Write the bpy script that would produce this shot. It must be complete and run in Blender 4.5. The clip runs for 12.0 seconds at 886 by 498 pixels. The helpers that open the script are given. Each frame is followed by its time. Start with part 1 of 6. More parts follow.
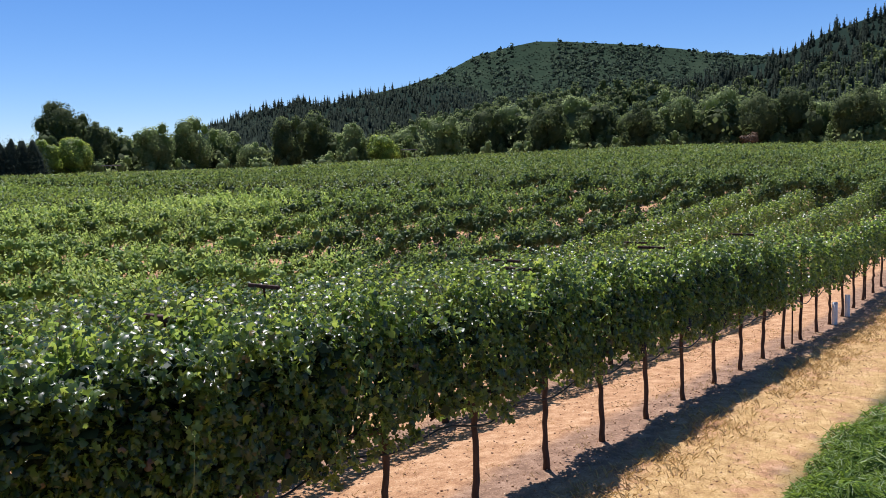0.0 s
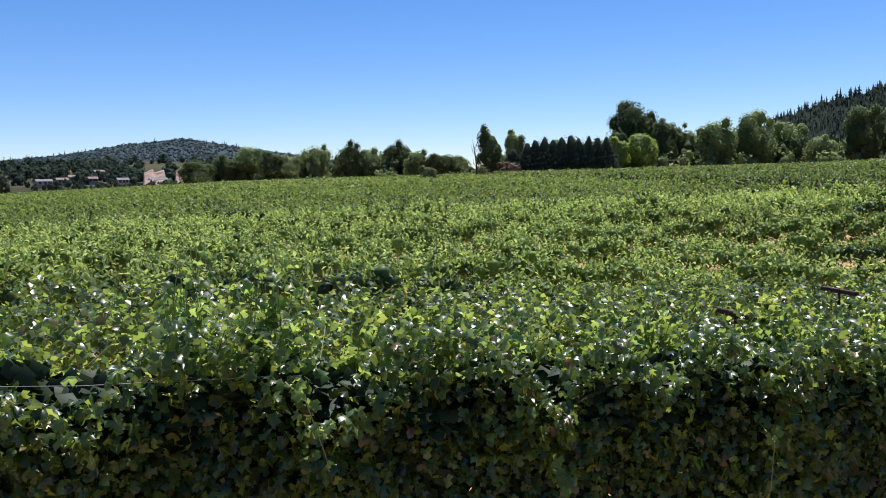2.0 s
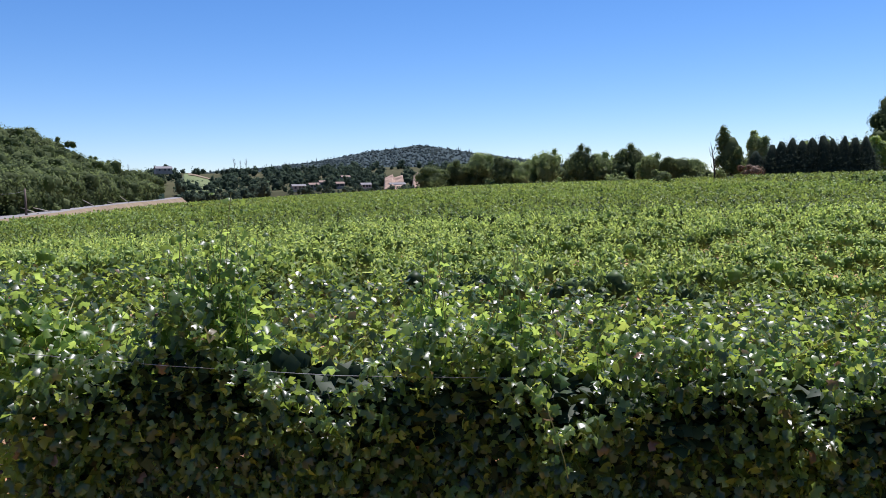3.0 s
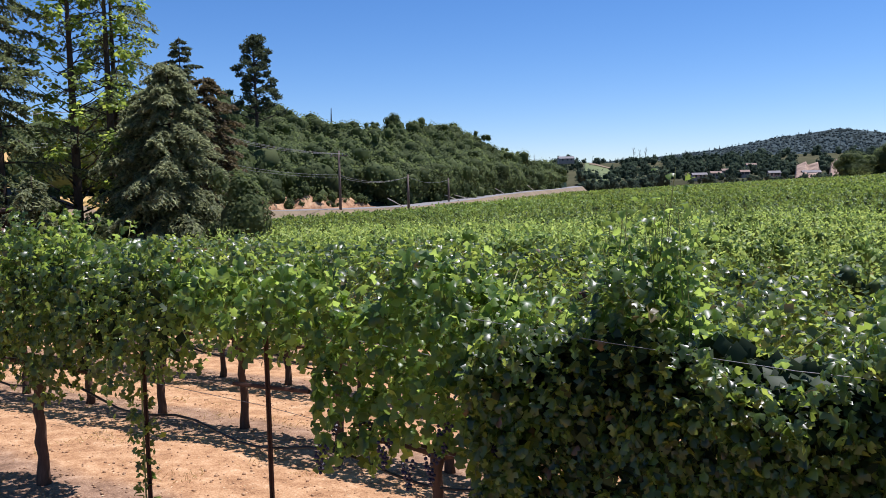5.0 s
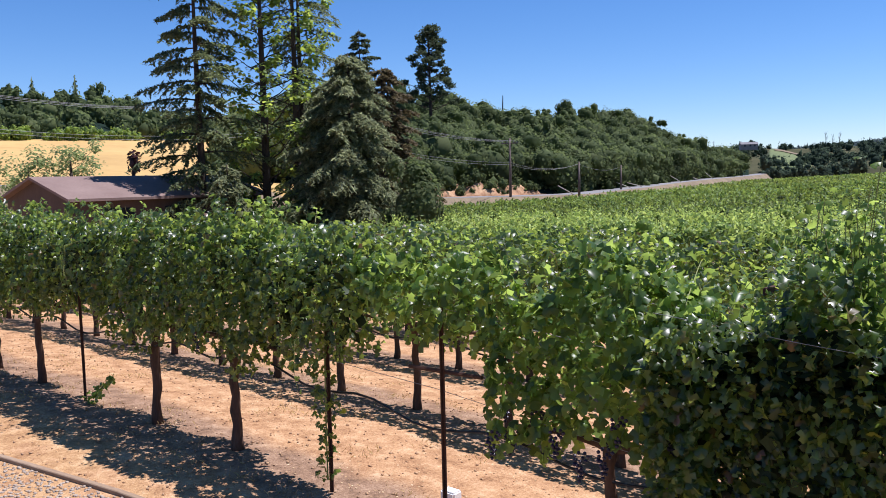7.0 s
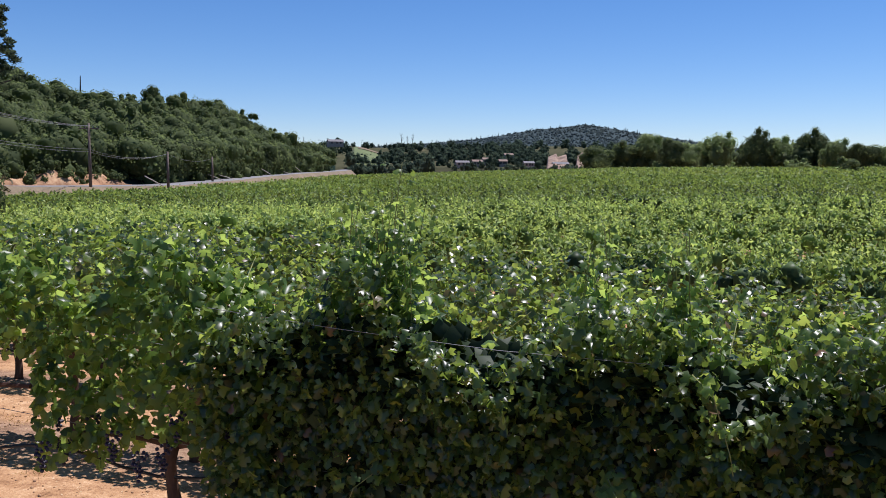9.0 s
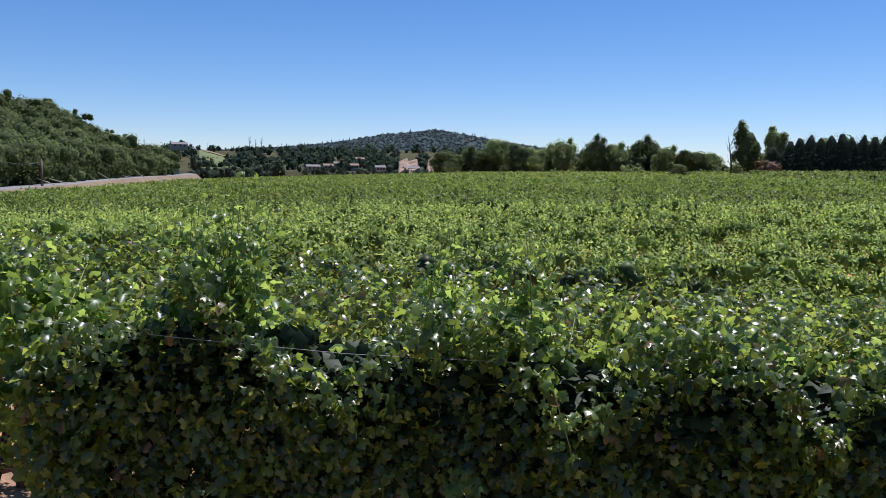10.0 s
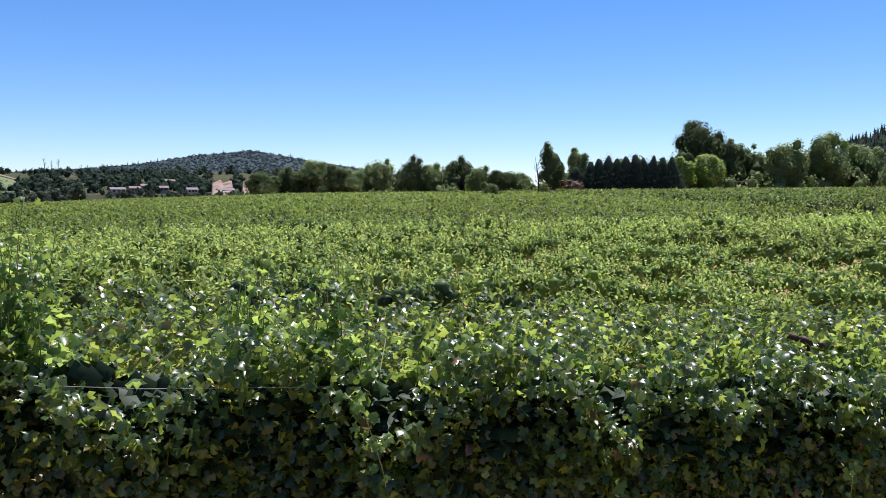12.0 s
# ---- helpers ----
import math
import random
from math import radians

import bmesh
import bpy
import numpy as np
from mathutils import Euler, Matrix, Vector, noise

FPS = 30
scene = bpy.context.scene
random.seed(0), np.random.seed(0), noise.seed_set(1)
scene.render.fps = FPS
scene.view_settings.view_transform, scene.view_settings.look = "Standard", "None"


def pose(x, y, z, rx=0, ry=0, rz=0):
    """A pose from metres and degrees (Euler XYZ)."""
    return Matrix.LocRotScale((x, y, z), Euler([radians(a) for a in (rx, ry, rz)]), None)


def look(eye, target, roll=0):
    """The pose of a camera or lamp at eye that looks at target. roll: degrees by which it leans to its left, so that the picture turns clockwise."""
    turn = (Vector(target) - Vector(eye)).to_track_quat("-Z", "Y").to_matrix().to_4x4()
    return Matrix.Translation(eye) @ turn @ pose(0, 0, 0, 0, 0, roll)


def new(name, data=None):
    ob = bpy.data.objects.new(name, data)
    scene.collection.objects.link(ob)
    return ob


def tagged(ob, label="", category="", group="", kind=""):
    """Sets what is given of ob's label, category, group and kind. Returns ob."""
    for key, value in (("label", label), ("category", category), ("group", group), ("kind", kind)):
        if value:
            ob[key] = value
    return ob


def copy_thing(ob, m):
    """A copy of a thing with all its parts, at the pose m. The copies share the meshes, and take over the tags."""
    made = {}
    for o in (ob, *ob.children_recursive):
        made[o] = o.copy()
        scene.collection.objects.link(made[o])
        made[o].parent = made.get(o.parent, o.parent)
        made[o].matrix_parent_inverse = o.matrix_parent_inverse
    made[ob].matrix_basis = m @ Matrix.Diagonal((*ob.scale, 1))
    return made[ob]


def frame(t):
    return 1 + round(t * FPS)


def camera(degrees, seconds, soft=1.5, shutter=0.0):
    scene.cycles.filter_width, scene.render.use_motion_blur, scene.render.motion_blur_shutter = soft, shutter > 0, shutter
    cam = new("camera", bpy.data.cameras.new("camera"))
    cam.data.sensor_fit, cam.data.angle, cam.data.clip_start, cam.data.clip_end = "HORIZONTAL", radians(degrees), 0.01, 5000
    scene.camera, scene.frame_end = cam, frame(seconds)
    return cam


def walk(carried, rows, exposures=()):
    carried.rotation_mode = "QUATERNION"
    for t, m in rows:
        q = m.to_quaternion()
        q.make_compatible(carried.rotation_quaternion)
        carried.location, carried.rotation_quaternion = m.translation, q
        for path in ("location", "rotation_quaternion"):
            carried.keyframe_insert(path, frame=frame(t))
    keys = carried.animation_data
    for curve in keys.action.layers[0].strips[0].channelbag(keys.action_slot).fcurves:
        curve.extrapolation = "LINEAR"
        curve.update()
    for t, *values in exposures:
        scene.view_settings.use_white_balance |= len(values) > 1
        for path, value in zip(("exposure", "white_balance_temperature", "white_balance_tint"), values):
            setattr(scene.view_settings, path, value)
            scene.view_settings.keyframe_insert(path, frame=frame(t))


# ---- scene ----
# ======== camera and its way ========
cam = camera(57.29, 12.0, soft=0.9)
PATH = [
    (0.0, 0.000, 0.000, 2.767, -52.33, -5.59, 1.78),
    (0.5, -0.052, 0.047, 2.752, -45.45, -5.85, 1.20),
    (1.0, -0.052, 0.099, 2.747, -35.93, -5.98, 0.91),
    (1.5, -0.068, 0.131, 2.750, -25.93, -5.73, 1.25),
    (2.0, -0.118, 0.159, 2.763, -14.40, -4.90, 1.35),
    (2.5, -0.160, 0.188, 2.762, -4.60, -4.13, 1.01),
    (3.0, -0.184, 0.181, 2.764, 1.66, -4.20, 1.41),
    (3.5, -0.232, 0.184, 2.765, 9.89, -3.98, 1.51),
    (3.7, -0.257, 0.189, 2.760, 13.76, -3.94, 1.58),
    (5.3, -0.464, 0.301, 2.699, 31.73, -4.42, 1.36),
    (5.5, -0.474, 0.306, 2.700, 33.51, -4.51, 1.33),
    (6.0, -0.489, 0.284, 2.710, 37.97, -4.73, 1.14),
    (6.5, -0.503, 0.287, 2.707, 41.98, -4.80, 1.43),
    (6.7, -0.492, 0.282, 2.708, 42.43, -4.84, 1.29),
    (8.3, -0.288, 0.163, 2.757, 21.99, -5.34, 0.15),
    (8.5, -0.246, 0.175, 2.745, 19.64, -5.31, -0.35),
    (9.0, -0.217, 0.208, 2.750, 13.06, -5.62, -0.49),
    (9.5, -0.201, 0.220, 2.742, 7.84, -5.53, -0.58),
    (10.0, -0.187, 0.208, 2.743, 2.65, -5.23, -0.59),
    (10.5, -0.164, 0.227, 2.742, -1.71, -4.89, -0.36),
    (11.0, -0.146, 0.237, 2.741, -4.89, -4.42, -0.19),
    (11.5, -0.135, 0.242, 2.744, -7.07, -4.18, -0.10),
    (12.0, -0.126, 0.222, 2.748, -10.08, -3.72, 0.07),
]
walk(cam, [(t, pose(x, y, z, 90 + pitch, roll, yaw)) for t, x, y, z, yaw, pitch, roll in PATH], exposures=[(0.0, 0.35, 5900, 22), (3.5, 0.53, 5900, 22), (5.5, 0.44, 5850, 22), (6.5, 0.55, 5800, 22), (9.5, 0.25, 5900, 22), (12.0, 0.6, 5900, 22)])

# ======== daylight ========
SUN_AZ, SUN_EL = 38.0, 68.0          # degrees from +Y towards +X, and above the horizon
world = bpy.data.worlds.new("world")
scene.world = world
world.use_nodes = True
wn, wl = world.node_tree.nodes, world.node_tree.links
sky = wn.new("ShaderNodeTexSky")
sky.sky_type, sky.sun_disc = "NISHITA", False
sky.sun_elevation, sky.sun_rotation = radians(SUN_EL), radians(SUN_AZ)
sky.air_density, sky.dust_density, sky.ozone_density, sky.altitude = 1.0, 0.0, 4.5, 1200
wn["Background"].inputs["Strength"].default_value = 0.087
tint = wn.new("ShaderNodeHueSaturation")
tint.inputs["Saturation"].default_value = 1.2
wl.new(sky.outputs[0], tint.inputs["Color"])
wl.new(tint.outputs[0], wn["Background"].inputs["Color"])
sun = new("sun", bpy.data.lights.new("sun", "SUN"))
sun.data.energy, sun.data.angle, sun.data.color = 5.0, radians(0.5), (1.0, 0.95, 0.86)
sun_way = Vector((math.sin(radians(SUN_AZ)) * math.cos(radians(SUN_EL)), math.cos(radians(SUN_AZ)) * math.cos(radians(SUN_EL)), math.sin(radians(SUN_EL))))
sun.matrix_world = look((sun_way * 60)[:], (0, 0, 0))

# ======== materials ========
def material(name):
    m = bpy.data.materials.new(name)
    m.use_nodes = True
    return m, m.node_tree.nodes, m.node_tree.links, m.node_tree.nodes["Principled BSDF"]


def ramp(nodes, stops):
    r = nodes.new("ShaderNodeValToRGB")
    while len(r.color_ramp.elements) < len(stops):
        r.color_ramp.elements.new(0.5)
    for e, (p, c) in zip(r.color_ramp.elements, stops):
        e.position, e.color = p, (*c, 1)
    return r


def noise_node(nodes, links, scale, detail=4.0, rough=0.55, stretch=None):
    n = nodes.new("ShaderNodeTexNoise")
    n.inputs["Scale"].default_value, n.inputs["Detail"].default_value, n.inputs["Roughness"].default_value = scale, detail, rough
    co = nodes.new("ShaderNodeTexCoord")
    if stretch:
        mp = nodes.new("ShaderNodeMapping")
        mp.inputs["Scale"].default_value = stretch
        links.new(co.outputs["Object"], mp.inputs["Vector"])
        links.new(mp.outputs[0], n.inputs["Vector"])
    else:
        links.new(co.outputs["Object"], n.inputs["Vector"])
    return n


def leaf_material(name, stops, through_colour, share=0.35, rough=0.42, spec=0.5, lump=0.0, vary=1.0):
    """Foliage: every leaf has its own shade, light passes through it."""
    m, n, l, b = material(name)
    geo = n.new("ShaderNodeNewGeometry")
    r = ramp(n, stops)
    l.new(geo.outputs["Random Per Island"], r.inputs["Fac"])
    colour = r.outputs["Color"]
    if lump:
        big = noise_node(n, l, lump, 3.0)
        hsv = n.new("ShaderNodeHueSaturation")
        mr = n.new("ShaderNodeMapRange")
        mr.inputs["From Min"].default_value, mr.inputs["From Max"].default_value = 0.3, 0.7
        mr.inputs["To Min"].default_value, mr.inputs["To Max"].default_value = 0.65, 1.35
        l.new(big.outputs["Fac"], mr.inputs["Value"])
        l.new(mr.outputs[0], hsv.inputs["Value"])
        l.new(colour, hsv.inputs["Color"])
        colour = hsv.outputs["Color"]
    l.new(colour, b.inputs["Base Color"])
    b.inputs["Roughness"].default_value, b.inputs["Specular IOR Level"].default_value = rough, spec
    tr = n.new("ShaderNodeBsdfTranslucent")
    glow = ramp(n, [(0.0, tuple((1 - 0.7 * vary) * v for v in through_colour)), (0.55, tuple((1 - 0.2 * vary) * v for v in through_colour)), (1.0, tuple(min((1 + 0.5 * vary) * v, 0.9) for v in through_colour))])
    other = n.new("ShaderNodeMath")
    other.operation, other.inputs[1].default_value = "MULTIPLY", 7.31
    part_of = n.new("ShaderNodeMath")
    part_of.operation = "FRACT"
    l.new(geo.outputs["Random Per Island"], other.inputs[0])
    l.new(other.outputs[0], part_of.inputs[0])
    l.new(part_of.outputs[0], glow.inputs["Fac"])
    l.new(glow.outputs["Color"], tr.inputs["Color"])
    mx = n.new("ShaderNodeMixShader")
    mx.inputs[0].default_value = share
    l.new(b.outputs[0], mx.inputs[1])
    l.new(tr.outputs[0], mx.inputs[2])
    l.new(mx.outputs[0], n["Material Output"].inputs["Surface"])
    return m


def rough_material(name, stops, scale, rough=0.9, bump=0.3, fine=40.0, stretch=None, spec=0.3):
    """A matt surface with stains at one scale and grain at another."""
    m, n, l, b = material(name)
    big = noise_node(n, l, scale, 5.0, 0.6, stretch)
    small = noise_node(n, l, fine, 3.0, 0.6, stretch)
    mix = n.new("ShaderNodeMath")
    mix.operation, mix.inputs[1].default_value, mix.inputs[2].default_value = "MULTIPLY_ADD", 0.35, 0.0
    l.new(small.outputs["Fac"], mix.inputs[0])
    add = n.new("ShaderNodeMath")
    add.operation, add.inputs[1].default_value = "MULTIPLY_ADD", 0.65
    l.new(big.outputs["Fac"], add.inputs[0])
    l.new(mix.outputs[0], add.inputs[2])
    r = ramp(n, stops)
    l.new(add.outputs[0], r.inputs["Fac"])
    l.new(r.outputs["Color"], b.inputs["Base Color"])
    b.inputs["Roughness"].default_value, b.inputs["Specular IOR Level"].default_value = rough, spec
    bp = n.new("ShaderNodeBump")
    bp.inputs["Strength"].default_value, bp.inputs["Distance"].default_value = bump, 0.02
    l.new(add.outputs[0], bp.inputs["Height"])
    l.new(bp.outputs[0], b.inputs["Normal"])
    return m


VINE_STOPS = [(0.0, (0.014, 0.03, 0.011)), (0.45, (0.032, 0.062, 0.02)), (0.8, (0.062, 0.11, 0.032)), (0.94, (0.15, 0.22, 0.045)), (0.995, (0.12, 0.05, 0.025))]
M_VINE = leaf_material("vine_leaf", VINE_STOPS, (0.52, 0.74, 0.1), 0.36, 0.33, 0.55)
# darkened, nearly opaque leaf colour that stands for shade inside the hedge
M_VINE_SHADE = leaf_material("inner_shade_leaf", [(0.0, (0.014, 0.028, 0.01)), (1.0, (0.026, 0.046, 0.015))], (0.1, 0.15, 0.02), 0.05, 0.6, 0.25)
M_VINE_YOUNG = leaf_material("young_vine_leaf", [(0.0, (0.1, 0.19, 0.03)), (1.0, (0.2, 0.3, 0.05))], (0.42, 0.55, 0.06), 0.45, 0.4, 0.5)
# pale young shoots; also the sunlit colour of two whole vines
M_SHOOT_OR_SUNLIT = leaf_material("shoot_or_sunlit_leaf", [(0.0, (0.03, 0.07, 0.015)), (0.6, (0.07, 0.14, 0.025)), (1.0, (0.16, 0.24, 0.04))], (0.46, 0.64, 0.11), 0.46, 0.38, 0.5)
# field leaves: darker body colours as shade, paler shoot colours as sunlight
M_BLOCK_SHADED = leaf_material("field_shaded_leaf", [(0.0, (0.05, 0.09, 0.02)), (0.5, (0.12, 0.195, 0.04)), (1.0, (0.26, 0.35, 0.1))], (0.42, 0.56, 0.1), 0.32, 0.5, 0.2, 0.12, 0.6)
M_BLOCK_LIT = leaf_material("field_lit_shoot", [(0.0, (0.16, 0.25, 0.055)), (0.5, (0.32, 0.45, 0.1)), (1.0, (0.52, 0.64, 0.22))], (0.62, 0.78, 0.16), 0.45, 0.5, 0.2, 0.12, 0.5)
M_MID_LIT = leaf_material("middle_lit_shoot", [(0.0, (0.055, 0.1, 0.024)), (0.5, (0.14, 0.22, 0.048)), (1.0, (0.28, 0.38, 0.12))], (0.4, 0.54, 0.09), 0.34, 0.5, 0.2, 0.03, 0.6)
M_FAR_LIT = leaf_material("far_lit_shoot", [(0.0, (0.055, 0.1, 0.026)), (0.55, (0.12, 0.19, 0.048)), (1.0, (0.22, 0.3, 0.1))], (0.34, 0.46, 0.09), 0.3, 0.5, 0.2, 0.03, 0.6)
M_FAR_SHADED = leaf_material("far_shaded_leaf", [(0.0, (0.03, 0.056, 0.016)), (0.55, (0.065, 0.108, 0.028)), (1.0, (0.12, 0.175, 0.055))], (0.22, 0.31, 0.05), 0.16, 0.5, 0.2, 0.03, 0.6)
M_BARK = rough_material("vine_bark", [(0.3, (0.05, 0.03, 0.02)), (0.55, (0.11, 0.065, 0.045)), (0.75, (0.17, 0.115, 0.08))], 9, 0.95, 0.8, 60, (1, 1, 0.25))
M_CANE = rough_material("vine_cane", [(0.3, (0.16, 0.17, 0.05)), (0.7, (0.26, 0.28, 0.09))], 12, 0.7, 0.2)
M_RUST = rough_material("rusty_steel", [(0.3, (0.035, 0.018, 0.012)), (0.7, (0.1, 0.045, 0.028))], 16, 0.75, 0.3, 90)
M_HOSE = rough_material("black_hose", [(0.3, (0.012, 0.012, 0.012)), (0.7, (0.03, 0.028, 0.027))], 10, 0.4, 0.05)
M_WIRE = rough_material("steel_wire", [(0.3, (0.2, 0.2, 0.2)), (0.7, (0.32, 0.32, 0.32))], 30, 0.5, 0.05)
M_GRAPE = rough_material("grape", [(0.3, (0.012, 0.01, 0.028)), (0.7, (0.035, 0.025, 0.06))], 30, 0.45, 0.05, 90, None, 0.5)
M_GOLD = rough_material("golden_hill", [(0.3, (0.4, 0.25, 0.085)), (0.55, (0.5, 0.33, 0.115)), (0.8, (0.56, 0.39, 0.15))], 0.05, 0.95, 0.2, 0.6)
M_SCRUB = rough_material("hill_scrub", [(0.3, (0.012, 0.021, 0.016)), (0.55, (0.018, 0.031, 0.023)), (0.8, (0.03, 0.046, 0.03))], 0.02, 1.0, 0.4, 0.15, None, 0.0)
# blue-grey base colour puts the distance haze into the far slope
M_FARSLOPE_HAZE = rough_material("hazy_slope_scrub", [(0.3, (0.045, 0.062, 0.065)), (0.7, (0.062, 0.083, 0.085))], 0.01, 1.0, 0.2, 0.08, None, 0.0)
M_RISE = rough_material("oak_understorey", [(0.3, (0.045, 0.05, 0.03)), (0.55, (0.08, 0.08, 0.045)), (0.75, (0.17, 0.135, 0.08))], 0.03, 1.0, 0.2, 0.3, None, 0.0)
M_CHAPARRAL = rough_material("chaparral", [(0.3, (0.018, 0.031, 0.02)), (0.5, (0.028, 0.045, 0.027)), (0.7, (0.042, 0.058, 0.034))], 0.008, 1.0, 0.4, 0.09, None, 0.0)
M_OAK = leaf_material("oak_leaf", [(0.0, (0.05, 0.07, 0.03)), (0.6, (0.08, 0.105, 0.042)), (1.0, (0.125, 0.15, 0.064))], (0.25, 0.32, 0.11), 0.42, 0.8, 0.12, 0.06, 0.25)
M_CONIFER = leaf_material("conifer_needle", [(0.0, (0.08, 0.105, 0.055)), (0.6, (0.13, 0.16, 0.085)), (1.0, (0.19, 0.22, 0.125))], (0.3, 0.36, 0.14), 0.42, 0.7, 0.15)
M_FARWOOD = leaf_material("far_wood", [(0.0, (0.032, 0.05, 0.036)), (0.6, (0.044, 0.066, 0.044)), (1.0, (0.06, 0.086, 0.052))], (0.12, 0.17, 0.1), 0.45, 0.9, 0.1, 0.008, 0.3)
# leaf colours shifted to blue-grey to carry the haze of distance
M_FARHILL_HAZE = leaf_material("hazy_hill_wood", [(0.0, (0.075, 0.1, 0.105)), (0.6, (0.085, 0.112, 0.115)), (1.0, (0.098, 0.126, 0.124))], (0.13, 0.17, 0.15), 0.45, 0.9, 0.1, 0.008, 0.3)
M_PINE = leaf_material("pine_needle", [(0.0, (0.04, 0.056, 0.034)), (0.6, (0.065, 0.088, 0.052)), (1.0, (0.1, 0.125, 0.078))], (0.16, 0.2, 0.09), 0.28, 0.8, 0.12, 0, 0.5)
M_PINEWOOD = leaf_material("ridge_conifer", [(0.0, (0.02, 0.033, 0.024)), (0.6, (0.03, 0.046, 0.032)), (1.0, (0.042, 0.062, 0.04))], (0.1, 0.13, 0.085), 0.4, 0.85, 0.1, 0.008, 0.3)
M_WILLOW = leaf_material("pale_broadleaf", [(0.0, (0.098, 0.135, 0.054)), (0.6, (0.15, 0.195, 0.08)), (1.0, (0.215, 0.25, 0.118))], (0.42, 0.52, 0.2), 0.52, 0.75, 0.15, 0.1, 0.25)
M_LIME = leaf_material("bright_broadleaf", [(0.0, (0.09, 0.15, 0.032)), (0.6, (0.17, 0.25, 0.05)), (1.0, (0.27, 0.36, 0.08))], (0.52, 0.68, 0.1), 0.5, 0.5, 0.3)
M_TREEBARK = rough_material("tree_bark", [(0.3, (0.03, 0.022, 0.017)), (0.7, (0.09, 0.068, 0.052))], 5, 0.95, 0.8, 30, (1, 1, 0.3))
M_BANK = rough_material("ochre_bank", [(0.35, (0.1, 0.055, 0.03)), (0.5, (0.34, 0.19, 0.1)), (0.65, (0.5, 0.34, 0.19))], 0.35, 0.95, 0.5, 2.5, (1, 1, 0.5))
M_VERGE = rough_material("road_verge", [(0.3, (0.13, 0.1, 0.06)), (0.7, (0.26, 0.2, 0.12))], 0.3, 0.95, 0.3, 5)
M_ROAD = rough_material("asphalt", [(0.3, (0.17, 0.165, 0.16)), (0.7, (0.24, 0.235, 0.225))], 0.3, 0.9, 0.1, 8)



def ground_material():
    """Reddish soil, greyer along the vine rows, with a strip of mown straw before the first row."""
    m, n, l, b = material("vineyard_soil")
    co = n.new("ShaderNodeTexCoord")
    sep = n.new("ShaderNodeSeparateXYZ")
    l.new(co.outputs["Object"], sep.inputs[0])

    def maths(op, a, c=None, e=None):
        k = n.new("ShaderNodeMath")
        k.operation = op
        for q, v in enumerate((a, c, e)):
            if v is not None:
                if isinstance(v, (int, float)):
                    k.inputs[q].default_value = v
                else:
                    l.new(v, k.inputs[q])
        return k.outputs[0]

    def step(v, lo, hi):
        k = n.new("ShaderNodeMapRange")
        k.interpolation_type = "SMOOTHSTEP"
        k.inputs["From Min"].default_value, k.inputs["From Max"].default_value = lo, hi
        l.new(v, k.inputs["Value"])
        return k.outputs[0]

    def blend(f, a, c):
        k = n.new("ShaderNodeMix")
        k.data_type = "RGBA"
        l.new(f, k.inputs["Factor"])
        l.new(a, k.inputs[6])
        l.new(c, k.inputs[7])
        return k.outputs[2]

    patch = noise_node(n, l, 1.9, 6.0, 0.65).outputs["Fac"]
    big, mid = noise_node(n, l, 0.7, 4.0).outputs["Fac"], noise_node(n, l, 5.0, 5.0, 0.65).outputs["Fac"]
    fine = noise_node(n, l, 42.0, 4.0, 0.7).outputs["Fac"]
    grit = noise_node(n, l, 120.0, 3.0, 0.7).outputs["Fac"]
    both = maths("MULTIPLY_ADD", mid, 0.42, maths("MULTIPLY_ADD", fine, 0.34, maths("MULTIPLY", grit, 0.24)))
    soil = ramp(n, [(0.36, (0.15, 0.075, 0.035)), (0.45, (0.36, 0.195, 0.095)), (0.52, (0.48, 0.28, 0.14)), (0.62, (0.64, 0.43, 0.25))])
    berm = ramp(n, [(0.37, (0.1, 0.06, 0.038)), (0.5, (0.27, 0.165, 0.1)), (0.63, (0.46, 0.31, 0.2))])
    straw = ramp(n, [(0.37, (0.2, 0.11, 0.045)), (0.45, (0.38, 0.235, 0.09)), (0.52, (0.49, 0.325, 0.13)), (0.62, (0.64, 0.46, 0.22))])
    for q in (soil, berm, straw):
        l.new(both, q.inputs["Fac"])
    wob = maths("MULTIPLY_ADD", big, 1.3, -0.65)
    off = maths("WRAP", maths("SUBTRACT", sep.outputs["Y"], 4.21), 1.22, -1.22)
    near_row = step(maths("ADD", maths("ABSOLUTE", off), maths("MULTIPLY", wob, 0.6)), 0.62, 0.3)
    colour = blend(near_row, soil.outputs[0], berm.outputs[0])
    strip_f = step(maths("ADD", sep.outputs["Y"], wob), 3.65, 3.3)
    east = step(maths("ADD", sep.outputs["X"], maths("MULTIPLY", wob, 3)), -3.0, 3.0)
    colour = blend(maths("MULTIPLY", maths("MULTIPLY", strip_f, step(patch, 0.36, 0.5)), maths("MULTIPLY_ADD", east, 0.75, 0.25)), colour, straw.outputs[0])
    green = ramp(n, [(0.35, (0.03, 0.045, 0.015)), (0.65, (0.08, 0.1, 0.035))])
    l.new(both, green.inputs["Fac"])
    colour = blend(maths("MULTIPLY", step(maths("ADD", sep.outputs["Y"], maths("MULTIPLY", wob, 0.6)), 2.3, 1.9), step(maths("ADD", sep.outputs["X"], maths("MULTIPLY", wob, 3)), 3.5, 5.5)), colour, green.outputs[0])
    l.new(colour, b.inputs["Base Color"])
    b.inputs["Roughness"].default_value, b.inputs["Specular IOR Level"].default_value = 0.95, 0.2
    bp = n.new("ShaderNodeBump")
    bp.inputs["Strength"].default_value, bp.inputs["Distance"].default_value = 0.9, 0.03
    l.new(both, bp.inputs["Height"])
    l.new(bp.outputs[0], b.inputs["Normal"])
    return m


M_SOIL = ground_material()

